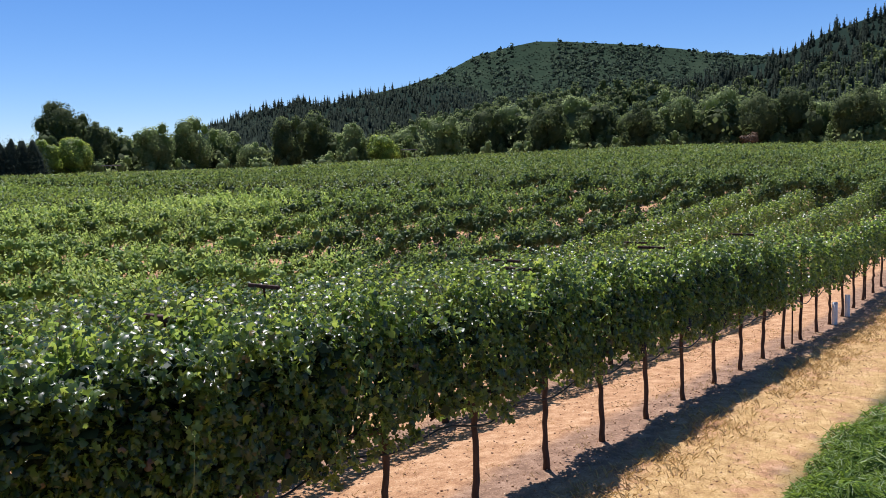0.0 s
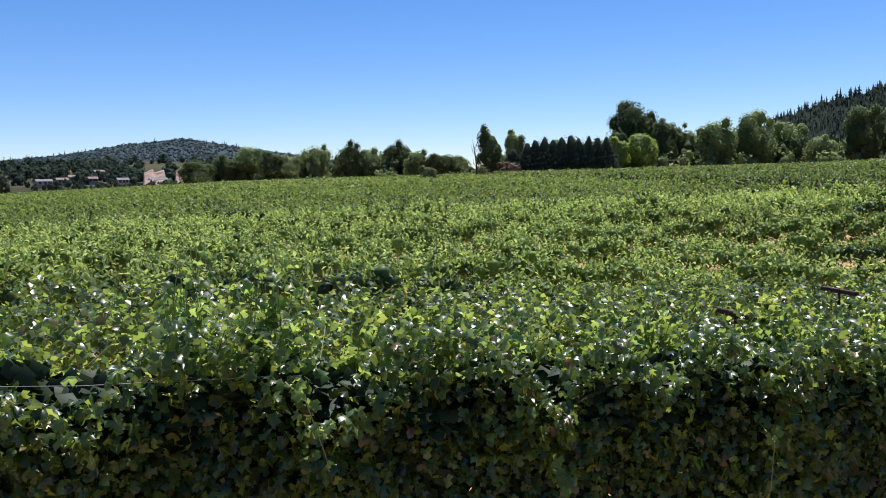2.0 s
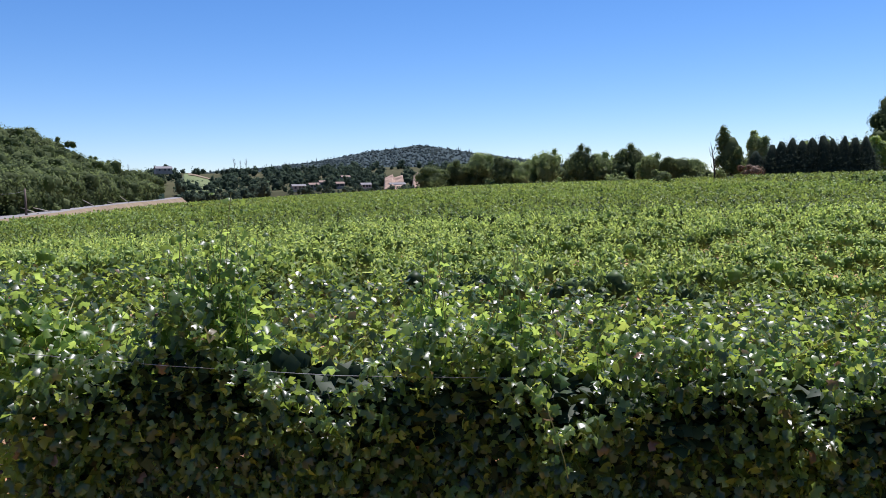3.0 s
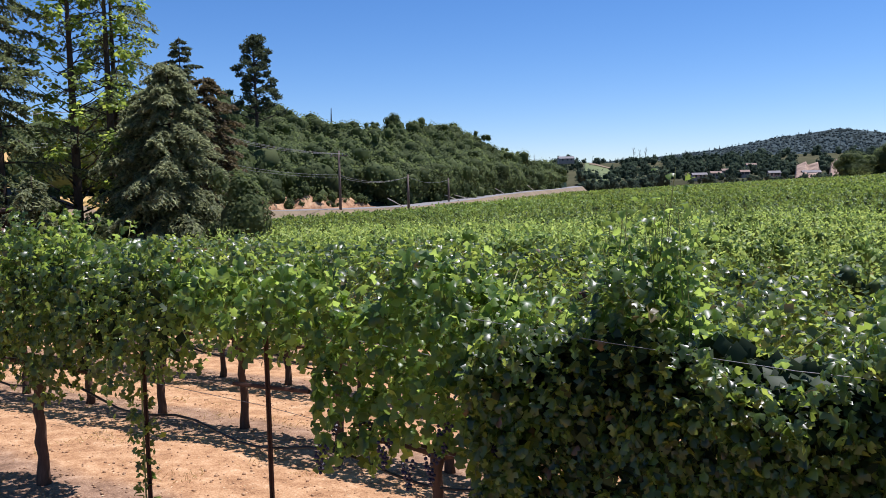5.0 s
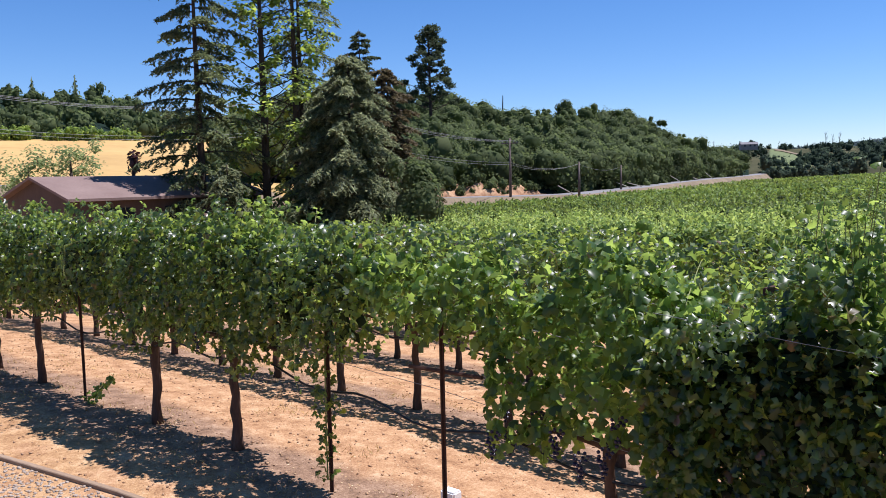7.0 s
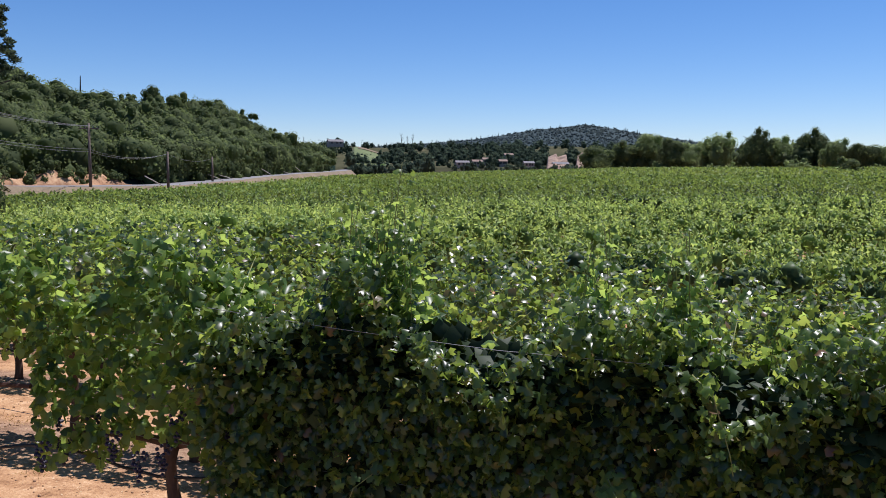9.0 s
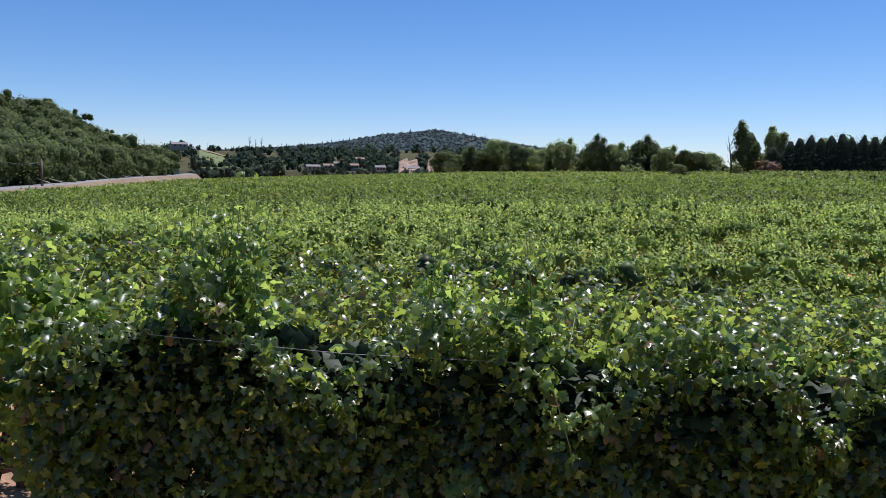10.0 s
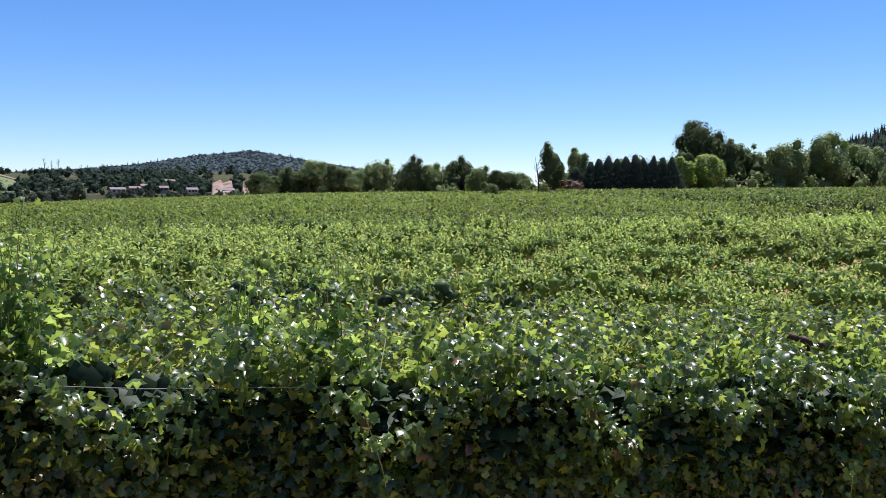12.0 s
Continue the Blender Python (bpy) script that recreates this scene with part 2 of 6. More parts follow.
# ======== mesh helpers ========
rng = np.random.default_rng(7)


def fill(me, V, F):
    """Faces of one size from arrays."""
    V, F = np.asarray(V, dtype=np.float32), np.asarray(F, dtype=np.int32)
    k = F.shape[1]
    me.vertices.add(len(V))
    me.vertices.foreach_set("co", V.ravel())
    me.loops.add(F.size)
    me.loops.foreach_set("vertex_index", F.ravel())
    me.polygons.add(len(F))
    me.polygons.foreach_set("loop_start", np.arange(0, F.size, k, dtype=np.int32))
    me.polygons.foreach_set("loop_total", np.full(len(F), k, dtype=np.int32))
    me.update(calc_edges=True)
    return me


def sheet(name, V, F, mat, parent=None, label="", smooth=False):
    me = fill(bpy.data.meshes.new(name), V, F)
    me.materials.append(mat)
    if smooth:
        me.polygons.foreach_set("use_smooth", np.ones(len(me.polygons), dtype=bool))
    ob = new(name, me)
    if parent:
        ob.parent = parent
    return tagged(ob, label) if label else ob


def part(name, bm, mat, parent=None, label="", smooth=False):
    me = bpy.data.meshes.new(name)
    bm.to_mesh(me)
    bm.free()
    me.materials.append(mat)
    if smooth:
        me.polygons.foreach_set("use_smooth", np.ones(len(me.polygons), dtype=bool))
    ob = new(name, me)
    if parent:
        ob.parent = parent
    return tagged(ob, label) if label else ob


def tube(bm, points, radii, sides=7, caps=True):
    """A tapered tube along points."""
    rings = []
    pts = [Vector(p) for p in points]
    for i, p in enumerate(pts):
        d = (pts[min(i + 1, len(pts) - 1)] - pts[max(i - 1, 0)]).normalized()
        u = d.orthogonal().normalized() if abs(d.z) > 0.95 else d.cross(Vector((0, 0, 1))).normalized()
        v = d.cross(u)
        rings.append([bm.verts.new(p + (u * math.cos(a) + v * math.sin(a)) * radii[i]) for a in [2 * math.pi * k / sides for k in range(sides)]])
    for a, b in zip(rings, rings[1:]):
        for k in range(sides):
            bm.faces.new((a[k], a[(k + 1) % sides], b[(k + 1) % sides], b[k]))
    if caps:
        bm.faces.new(rings[0][::-1])
        bm.faces.new(rings[-1])


def box(bm, lo, hi, bevel=0.0):
    made = bmesh.ops.create_cube(bm, size=1)["verts"]
    for v in made:
        v.co = Vector([(a + b) / 2 + c * (b - a) for a, b, c in zip(lo, hi, v.co)])
    if bevel:
        bmesh.ops.bevel(bm, geom=list({e for v in made for e in v.link_edges}), offset=bevel, segments=2, affect="EDGES")


def frames(normal, tip):
    """Turns for many leaves, from their normals and the ways their tips point."""
    n = normal / np.linalg.norm(normal, axis=1, keepdims=True)
    t = tip - (tip * n).sum(1, keepdims=True) * n
    t /= np.linalg.norm(t, axis=1, keepdims=True) + 1e-9
    return np.stack([np.cross(t, n), t, n], 2)


def scatter(V0, F0, at, turn, size):
    """Copies of one small shape, each at its place, turn and size."""
    k = len(V0)
    V = np.einsum("nij,vj->nvi", turn, V0) * np.asarray(size)[:, None, None] + at[:, None, :]
    F = F0[None] + (np.arange(len(at)) * k)[:, None, None]
    return V.reshape(-1, 3), F.reshape(-1, F0.shape[1])


# a vine leaf, five-lobed and cupped; a plain leaf of two triangles
half = [(0.27, -0.46), (0.56, -0.07), (0.25, 0.09), (0.36, 0.4)]
outline = [(0, -0.22)] + half + [(0, 0.58)] + [(-x, y) for x, y in half[::-1]]
LEAF_F = np.array([(0, 1 + i, 1 + (i + 1) % 10) for i in range(10)])


def bent(rise):
    return np.array([(0, 0, 0.05)] + [(x, y, rise(x, y)) for x, y in outline]), LEAF_F


# cupped, folded along the midrib, curled and twisted
LEAF = [bent(lambda x, y: -0.7 * x * x - 0.45 * y * y), bent(lambda x, y: -0.95 * abs(x) - 0.5 * y * y), bent(lambda x, y: 0.9 * x * x - 1.1 * y * y + 0.6 * x * y), bent(lambda x, y: 0.8 * abs(x) - 0.8 * y * abs(y) - 0.5 * x * y), bent(lambda x, y: -0.6 * abs(x) + 0.9 * x * y - 0.9 * max(y, 0) ** 2)]
DIAMOND_V = np.array([(0, -0.5, -0.06), (0.42, 0.02, -0.1), (0, 0.5, -0.08), (-0.42, 0.02, -0.1), (0, 0, 0.04)])
DIAMOND_F = np.array([(4, 0, 1), (4, 1, 2), (4, 2, 3), (4, 3, 0)])
FLAKE_V = np.array([(0, -0.5, 0), (0.45, 0.05, 0.12), (0, 0.5, 0), (-0.45, -0.05, 0.12)])
FLAKE_F = np.array([(0, 1, 2), (0, 2, 3)])


def scatter_mix(shapes, at, turn, size, g):
    """Like scatter, with a shape picked for each copy."""
    shapes = shapes if isinstance(shapes, list) else [shapes]
    pick = g.integers(0, len(shapes), len(at))
    VV, FF, n = [], [], 0
    for k, shape in enumerate(shapes):
        q = pick == k
        V, F = scatter(*shape, at[q], turn[q], np.asarray(size)[q])
        VV.append(V)
        FF.append(F + n)
        n += len(V)
    return np.concatenate(VV), np.concatenate(FF)


def smooth01(a, b, x):
    t = np.clip((np.asarray(x, dtype=float) - a) / (b - a), 0, 1)
    return t * t * (3 - 2 * t)


# ======== the lie of the land ========
ROW_Y, ROW_GAP, VINE_GAP = 4.21, 2.44, 1.25


def height(x, y):
    x, y = np.asarray(x, dtype=float), np.asarray(y, dtype=float)
    r = np.hypot(x, y)
    near = np.interp(x, [-12, -6, -4, -2.8, -1, 20], [0.43, 0.44, 0.34, 0.22, 0.05, -1.0]) + np.interp(y, [4.2, 7, 9.5, 12, 16, 25], [0, -0.28, -0.5, -0.68, -0.88, -1.0])
    far = -1.2 + 0.0105 * np.minimum(r, 330) + np.interp(np.degrees(np.arctan2(x, y)), [0, 15, 25, 39, 52, 68, 80, 95], [0, 1.0, 1.15, 1.5, 3.5, 4.4, 3.3, 2.5]) * np.minimum(r / 250, 1.3) ** 1.4 + 0.033 * np.clip(x, -110, 0)
    w = smooth01(16, 44, r)
    z = near * (1 - w) + far * w
    z = z + 0.4 * smooth01(35.6, 36.8, x - 0.13 * y) * (1 - smooth01(70, 180, x)) * smooth01(0, 6, y)
    bank = (1 - smooth01(-0.6, 1.1, y)) * (1 - smooth01(3.2, 5.5, np.abs(x)))
    return z * (1 - bank) + 1.15 * bank


def polar(az, r):
    return np.sin(np.radians(az)) * r, np.cos(np.radians(az)) * r


rings = np.concatenate([[0.0], np.geomspace(0.6, 60, 110), np.geomspace(64, 4500, 60)])
turns = np.radians(np.arange(0, 360, 2.0))
RR, AA = np.meshgrid(rings, turns, indexing="ij")
GX, GY = RR * np.sin(AA), RR * np.cos(AA)
GZ = height(GX, GY)
V = np.stack([GX, GY, GZ], 2).reshape(-1, 3)
na = len(turns)
i, j = np.meshgrid(np.arange(len(rings) - 1), np.arange(na), indexing="ij")
F = np.stack([i * na + j, (i + 1) * na + j, (i + 1) * na + (j + 1) % na, i * na + (j + 1) % na], 2).reshape(-1, 4)
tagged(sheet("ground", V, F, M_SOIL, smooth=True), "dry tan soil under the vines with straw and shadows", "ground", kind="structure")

# ======== vines ========
def vine_leaves(seed, x0, x1, zb, zt, n, shape, size=(0.042, 0.09), hw=0.32, shoots=5, extra=(), droop=2, flare=False, rise_by=(0.25, 0.5), lie=0.5):
    """The leaves of one trained vine: a hedge of foliage, loose shoots on top and at the sides. Returns the leaf arrays and the canes."""
    g = np.random.default_rng(seed)
    x = g.uniform(x0, x1, n)
    u = g.beta(1.15, 0.95, n)
    wave = 0.11 * np.sin(x * 5.1 + seed) + 0.07 * np.sin(x * 11.3 + 2.1 * seed)
    mid = np.abs(2 * (x - (x0 + x1) / 2) / (x1 - x0))
    wave = wave - 0.24 * mid ** 2.2
    low = zb + 0.1 * np.sin(x * 4.3 + 1.7 * seed) + 0.06 * np.sin(x * 9.7 + seed)
    z = low + (zt + wave - low) * u
    side = np.where(g.random(n) < 0.5, -1.0, 1.0)
    w = hw * (0.62 + 0.55 * np.sin(np.pi * (0.12 + 0.8 * u)))
    w = w * (1.08 - 0.3 * mid ** 2)
    if flare:
        w = hw * (0.5 + 0.75 * u ** 1.5)
    tuft = 1 + 0.22 * np.sin(x * 13 + 9 * u + seed) * np.sin(u * 15 + x * 5)
    y = side * w * tuft * g.random(n) ** 0.38 + 0.05 * np.sin(x * 3 + seed)
    normal = np.stack([g.normal(0, 0.4, n), side * (1.0 - 0.65 * u), lie + (1.1 - lie) * u], 1) + g.normal(0, 0.6, (n, 3))
    tip = np.stack([g.normal(0, 0.55, n), side * 0.55, -0.9 + 0 * u], 1) + g.normal(0, 0.3, (n, 3))
    body = scatter_mix(shape, np.stack([x, y, z], 1), frames(normal, tip), g.uniform(*size, n), g)
    at, nn, tt, ss = [], [], [], []
    canes = []
    todo = [(g.uniform(x0, x1), g.normal(0, 0.12), zt - 0.25, g.uniform(*rise_by), g.normal(0, 0.16), g.normal(0, 0.14)) for _ in range(shoots)] + list(extra)
    for cx, cy, cz, rise, lx, ly in todo:
        m = max(8, int(rise / 0.027))
        k = np.linspace(0, 1, m)
        px, py, pz = cx + lx * k ** 1.6, cy + ly * k ** 1.6, cz + rise * k
        canes.append(list(zip(px, py, pz)))
        q = np.stack([px, py, pz], 1) + np.stack([g.normal(0, 0.06, m), g.normal(0, 0.06, m), 0 * k], 1)
        at.append(q)
        nn.append(np.stack([g.normal(0, 0.6, m), g.normal(0, 0.6, m), 0.8 + 0 * k], 1))
        tt.append(np.stack([g.normal(0, 1, m), g.normal(0, 1, m), -0.4 + 0 * k], 1))
        ss.append(g.uniform(0.75, 1.15, m) * (size[1] * (1.15 - 0.55 * k)))
    for _ in range(droop):
        cx, s, cz = g.uniform(x0, x1), g.choice([-1.0, 1.0]), g.uniform(zb + 0.2, zt - 0.2)
        m = 10
        k = np.linspace(0, 1, m)
        px, py, pz = cx + g.normal(0, 0.2) * k, s * (hw + 0.22 * np.sin(k * 2.2)), cz + 0.12 * k - 0.5 * k * k
        canes.append(list(zip(px, py, pz)))
        at.append(np.stack([px, py, pz], 1) + g.normal(0, 0.03, (m, 3)))
        nn.append(np.stack([g.normal(0, 0.5, m), s + 0 * k, 0.6 + 0 * k], 1))
        tt.append(np.stack([g.normal(0, 0.7, m), s * 0.6 + 0 * k, -0.8 + 0 * k], 1))
        ss.append(size[1] * (0.95 - 0.45 * k))
    if not at:
        return body, None, canes
    at, nn, tt, ss = (np.concatenate(a) for a in (at, nn, tt, ss))
    return body, scatter_mix(shape, at, frames(nn, tt), ss, g), canes


def vine_trunk(seed, lean, top, stout=1.0):
    g = random.Random(seed)
    bm = bmesh.new()
    pts, rad = [], []
    for k in range(9):
        f = k / 8
        pts.append((lean * f + g.uniform(-0.014, 0.014), g.uniform(-0.014, 0.014), -0.03 + (top + 0.03) * f))
        rad.append((0.058 if k == 0 else 0.048 if k == 1 else 0.042 - 0.005 * f + g.uniform(-0.005, 0.006)) + (0.016 if k == 8 else 0))
    tube(bm, pts, [v * stout for v in rad], 8)
    return bm, pts[-1]


def grape_bunch(seed):
    g = random.Random(seed)
    bm = bmesh.new()
    for k in range(26):
        f = (k // 4) / 7
        a = g.uniform(0, 6.28)
        r = 0.05 * (1 - f) * g.uniform(0.6, 1)
        bmesh.ops.create_icosphere(bm, subdivisions=1, radius=0.012, matrix=Matrix.Translation((r * math.cos(a), r * math.sin(a), -0.17 * f)))
    return bm


GRAPES = grape_bunch(3)
grape_mesh = bpy.data.meshes.new("grapes")
GRAPES.to_mesh(grape_mesh)
GRAPES.free()
grape_mesh.materials.append(M_GRAPE)
DIAMOND, FLAKE = (DIAMOND_V, DIAMOND_F), (FLAKE_V, FLAKE_F)


def grapevine(seed, x0=-0.66, x1=0.66, zb=0.92, zt=2.05, n=900, shape=LEAF, grapes=0, trunk=True, inner=420, label="", stout=1.0, mat=None, **more):
    root = new("grapevine")
    tagged(root, label or "leafy green grapevine on a dark gnarled trunk in a trellis row", "grapevine", "vineyard vines")
    g = random.Random(seed)
    body, young, canes = vine_leaves(seed, x0, x1, zb, zt, n, shape, **more)
    sheet("leaves", *body, mat or M_VINE, root)
    if young:
        sheet("shoot_leaves", *young, M_SHOOT_OR_SUNLIT, root, "paler leaves on young shoots")
    # added dark leaves: stop the sun and colour the hedge's inside as shaded
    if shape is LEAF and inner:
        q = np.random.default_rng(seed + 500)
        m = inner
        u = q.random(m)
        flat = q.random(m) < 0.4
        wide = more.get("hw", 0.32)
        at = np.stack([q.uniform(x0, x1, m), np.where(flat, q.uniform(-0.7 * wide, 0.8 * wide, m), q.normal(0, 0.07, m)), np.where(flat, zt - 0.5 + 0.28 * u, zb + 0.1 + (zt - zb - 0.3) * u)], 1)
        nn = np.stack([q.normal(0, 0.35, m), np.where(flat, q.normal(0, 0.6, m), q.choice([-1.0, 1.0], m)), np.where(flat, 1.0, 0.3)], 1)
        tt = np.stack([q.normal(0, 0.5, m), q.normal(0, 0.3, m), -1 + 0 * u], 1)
        tagged(sheet("inner_shade_leaves", *scatter(*DIAMOND, at, frames(nn, tt), q.uniform(0.09, 0.135, m)), M_VINE_SHADE, root), kind="stuff")
    if trunk:
        bm, head = vine_trunk(seed, g.uniform(-0.05, 0.05), min(zb + 0.12, 1.0), stout)
        part("trunk", bm, M_BARK, root, smooth=True)
        for s, end in ((-1, x0), (1, x1)):
            bm = bmesh.new()
            tube(bm, [(head[0] + (end - head[0]) * f, head[1] + 0.02 * math.sin(5 * f + seed), head[2] - 0.03 + 0.05 * math.sin(3 * f)) for f in (0, 0.15, 0.35, 0.6, 0.8, 0.97)], [0.03, 0.026, 0.022, 0.019, 0.016, 0.01], 6)
            part("cordon", bm, M_BARK, root, smooth=True)
    bm = bmesh.new()
    for c in canes:
        tube(bm, c[::4] + [c[-1]], [0.0028 - 0.0016 * i / len(c) for i in range(len(c[::4]) + 1)], 3)
    tagged(part("cane_growth", bm, M_CANE, root), kind="stuff")
    for k in range(grapes):
        ob = tagged(new("grapes", grape_mesh), kind="stuff")
        ob.parent = root
        ob.location = (g.uniform(x0, x1), g.uniform(-0.3, -0.05), g.uniform(zb + 0.1, zb + 0.34))
    return root


def put(thing, x, y, turn=0.0):
    thing.matrix_basis = pose(x, y, float(height(x, y)), 0, 0, turn)
    return thing


# the front row, vine by vine
SMALL = (0.034, 0.072)
PEAKS = [(c + 0.08 * math.sin(2.1 * q), 0.08 * math.cos(1.7 * q), 1.95, 0.3 + 0.2 * abs(math.sin(1.9 * q)), 0.05 * math.sin(4 * q), 0.03) for c in (0.08, 0.46) for q in range(6)]
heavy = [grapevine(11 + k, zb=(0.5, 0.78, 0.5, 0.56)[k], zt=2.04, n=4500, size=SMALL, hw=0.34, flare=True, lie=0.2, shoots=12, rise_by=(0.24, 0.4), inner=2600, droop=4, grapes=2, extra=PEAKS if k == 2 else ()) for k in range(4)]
plain = [grapevine(31 + k, zb=0.86 + 0.04 * (k % 2), zt=2.02, n=2500, size=SMALL, hw=0.19, shoots=6, rise_by=(0.25, 0.42), grapes=1, inner=420, stout=0.72) for k in range(5)]
tall = grapevine(51, zb=0.5, zt=2.04, n=4500, size=SMALL, hw=0.34, flare=True, lie=0.2, shoots=9, rise_by=(0.24, 0.4), inner=1700, droop=4, x0=-0.66, x1=0.66,
                 extra=[(0.2 + 0.2 * math.sin(1.7 * q), 0.12 * math.cos(2.3 * q), 1.9, 0.34 + 0.22 * abs(math.sin(q * 2.9)), 0.06 * math.sin(5.7 * q), 0.05 * math.cos(3 * q)) for q in range(16)] + [(0.26, -0.05, 1.9, 0.62, 0.04, 0.02), (0.2, -0.1, 1.9, 0.55, -0.1, -0.02), (0.27, 0.0, 1.9, 0.76, 0.07, 0.0)],
                 label="dense green grapevine with long shoots standing above its row")
away = [grapevine(41 + k, zb=0.86, zt=2.0, n=1000, shape=DIAMOND, size=(0.06, 0.105), hw=0.18, shoots=6, stout=0.72) for k in range(4)]
older = [grapevine(36 + k, zb=0.84, zt=2.02, n=2700, size=SMALL, hw=0.36, shoots=9, rise_by=(0.22, 0.4), grapes=1, inner=170, stout=1.05) for k in range(4)]
used = set()


def plant(pool, x, y, k, turn=None):
    ob = pool[k % len(pool)]
    flip = 180 if turn is None and (k // len(pool)) % 2 else 0
    if ob.name in used:
        return put(copy_thing(ob, Matrix()), x, y, flip)
    used.add(ob.name)
    return put(ob, x, y, flip)


for k in range(-8, 24):
    x = 7.05 + VINE_GAP * k
    if k == -8:
        # brighter leaf material over the whole vine paints it as lit through
        put(grapevine(64, x0=-0.72, zb=0.9, zt=2.0, n=1700, size=(0.045, 0.095), hw=0.25, shoots=7, rise_by=(0.25, 0.45), grapes=12, inner=0, mat=M_SHOOT_OR_SUNLIT, droop=1, label="green grapevine with dark grape clusters under its leaves"), x + 0.25, ROW_Y)
    elif k == -7:
        put(tall, x, ROW_Y)
    elif x < 3.4:
        plant(heavy, x, ROW_Y, k + 8)
    elif x > 15:
        plant(away, x, ROW_Y, k + 8)
    else:
        plant(plain, x, ROW_Y, k + 8)
for k in range(20):
    if k != 2:
        plant(older if k < 7 else away, -6.32 - 1.32 * k, ROW_Y, k + 3)
# sunlight on this foliage is put in by its brighter leaf material
thin = grapevine(61, x0=-0.62, x1=0.68, zb=1.4, zt=1.92, n=620, size=(0.05, 0.1), hw=0.22, shoots=4, rise_by=(0.2, 0.35), droop=0, trunk=False, inner=0, mat=M_SHOOT_OR_SUNLIT, label="thin vine foliage spread along the trellis wires, leaves coloured bright as if sunlit")
put(thin, -4.1, ROW_Y)
thin2 = grapevine(62, x0=-0.6, x1=0.45, zb=1.05, zt=1.98, n=1300, size=SMALL, hw=0.28, shoots=3, droop=2, trunk=False, inner=160, label="thin sunlit vine foliage spread along the trellis wires")
put(thin2, -5.1, ROW_Y)
thin3 = grapevine(63, x0=-0.7, x1=0.7, zb=1.0, zt=2.0, n=1600, size=SMALL, hw=0.3, shoots=3, trunk=False, label="vine foliage spread along the trellis wires over a gap")
put(thin3, -8.96, ROW_Y)

# the rows behind it
back = [grapevine(71 + k, zb=0.85, zt=2.0, n=1150, shape=DIAMOND, size=(0.055, 0.1), hw=0.32, shoots=3, rise_by=(0.2, 0.4)) for k in range(5)]
behind = [grapevine(81 + k, zb=0.85, zt=2.0, n=1000, shape=FLAKE, size=(0.06, 0.115), hw=0.34, shoots=3, rise_by=(0.2, 0.4)) for k in range(4)]
for row in (1, 2, 3):
    for k in range(-24, 30):
        x = (1.01, 0.8, 1.2)[row - 1] + VINE_GAP * k
        plant(back if row == 1 else behind, x, ROW_Y + ROW_GAP * row, k * 3 + row * 2 + 90)

# the rest of the vineyard: too many vines to count
def edge(az):
    return np.interp(az, [-60, -46, -41, -32, -25, -21, -12, 0, 15, 25, 50, 90], [30, 60, 100, 114, 172, 262, 300, 300, 240, 222, 245, 255])


def lump(seed, rx, rz, around, up):
    """A closed lumpy body of triangles, the shaded inside of a crown."""
    g = np.random.default_rng(seed + 900)
    V = [(0, 0, -rz)]
    for i in range(1, up):
        t = np.pi * i / up
        for k in range(around):
            a = 2 * np.pi * (k + 0.5 * (i % 2)) / around
            q = 1 + g.uniform(-0.16, 0.16)
            V.append((rx * q * math.sin(t) * math.cos(a), rx * q * math.sin(t) * math.sin(a), -rz * math.cos(t) * q))
    V.append((0, 0, rz))
    F, last = [], len(V) - 1
    for k in range(around):
        n = (k + 1) % around
        F.append((0, 1 + n, 1 + k))
        F.append((last, last - around + k, last - around + n))
        for i in range(up - 2):
            p, q = 1 + i * around, 1 + (i + 1) * around
            F += [(p + k, p + n, q + k), (p + n, q + n, q + k)]
    return np.array(V), np.array(F)


OCTA_V = np.array([(1, 0, 0), (0, 1, 0), (-1, 0, 0), (0, -1, 0), (0, 0, 1), (0, 0, -1)], dtype=float)
OCTA_F = np.array([(0, 1, 4), (1, 2, 4), (2, 3, 4), (3, 0, 4), (1, 0, 5), (2, 1, 5), (3, 2, 5), (0, 3, 5)])


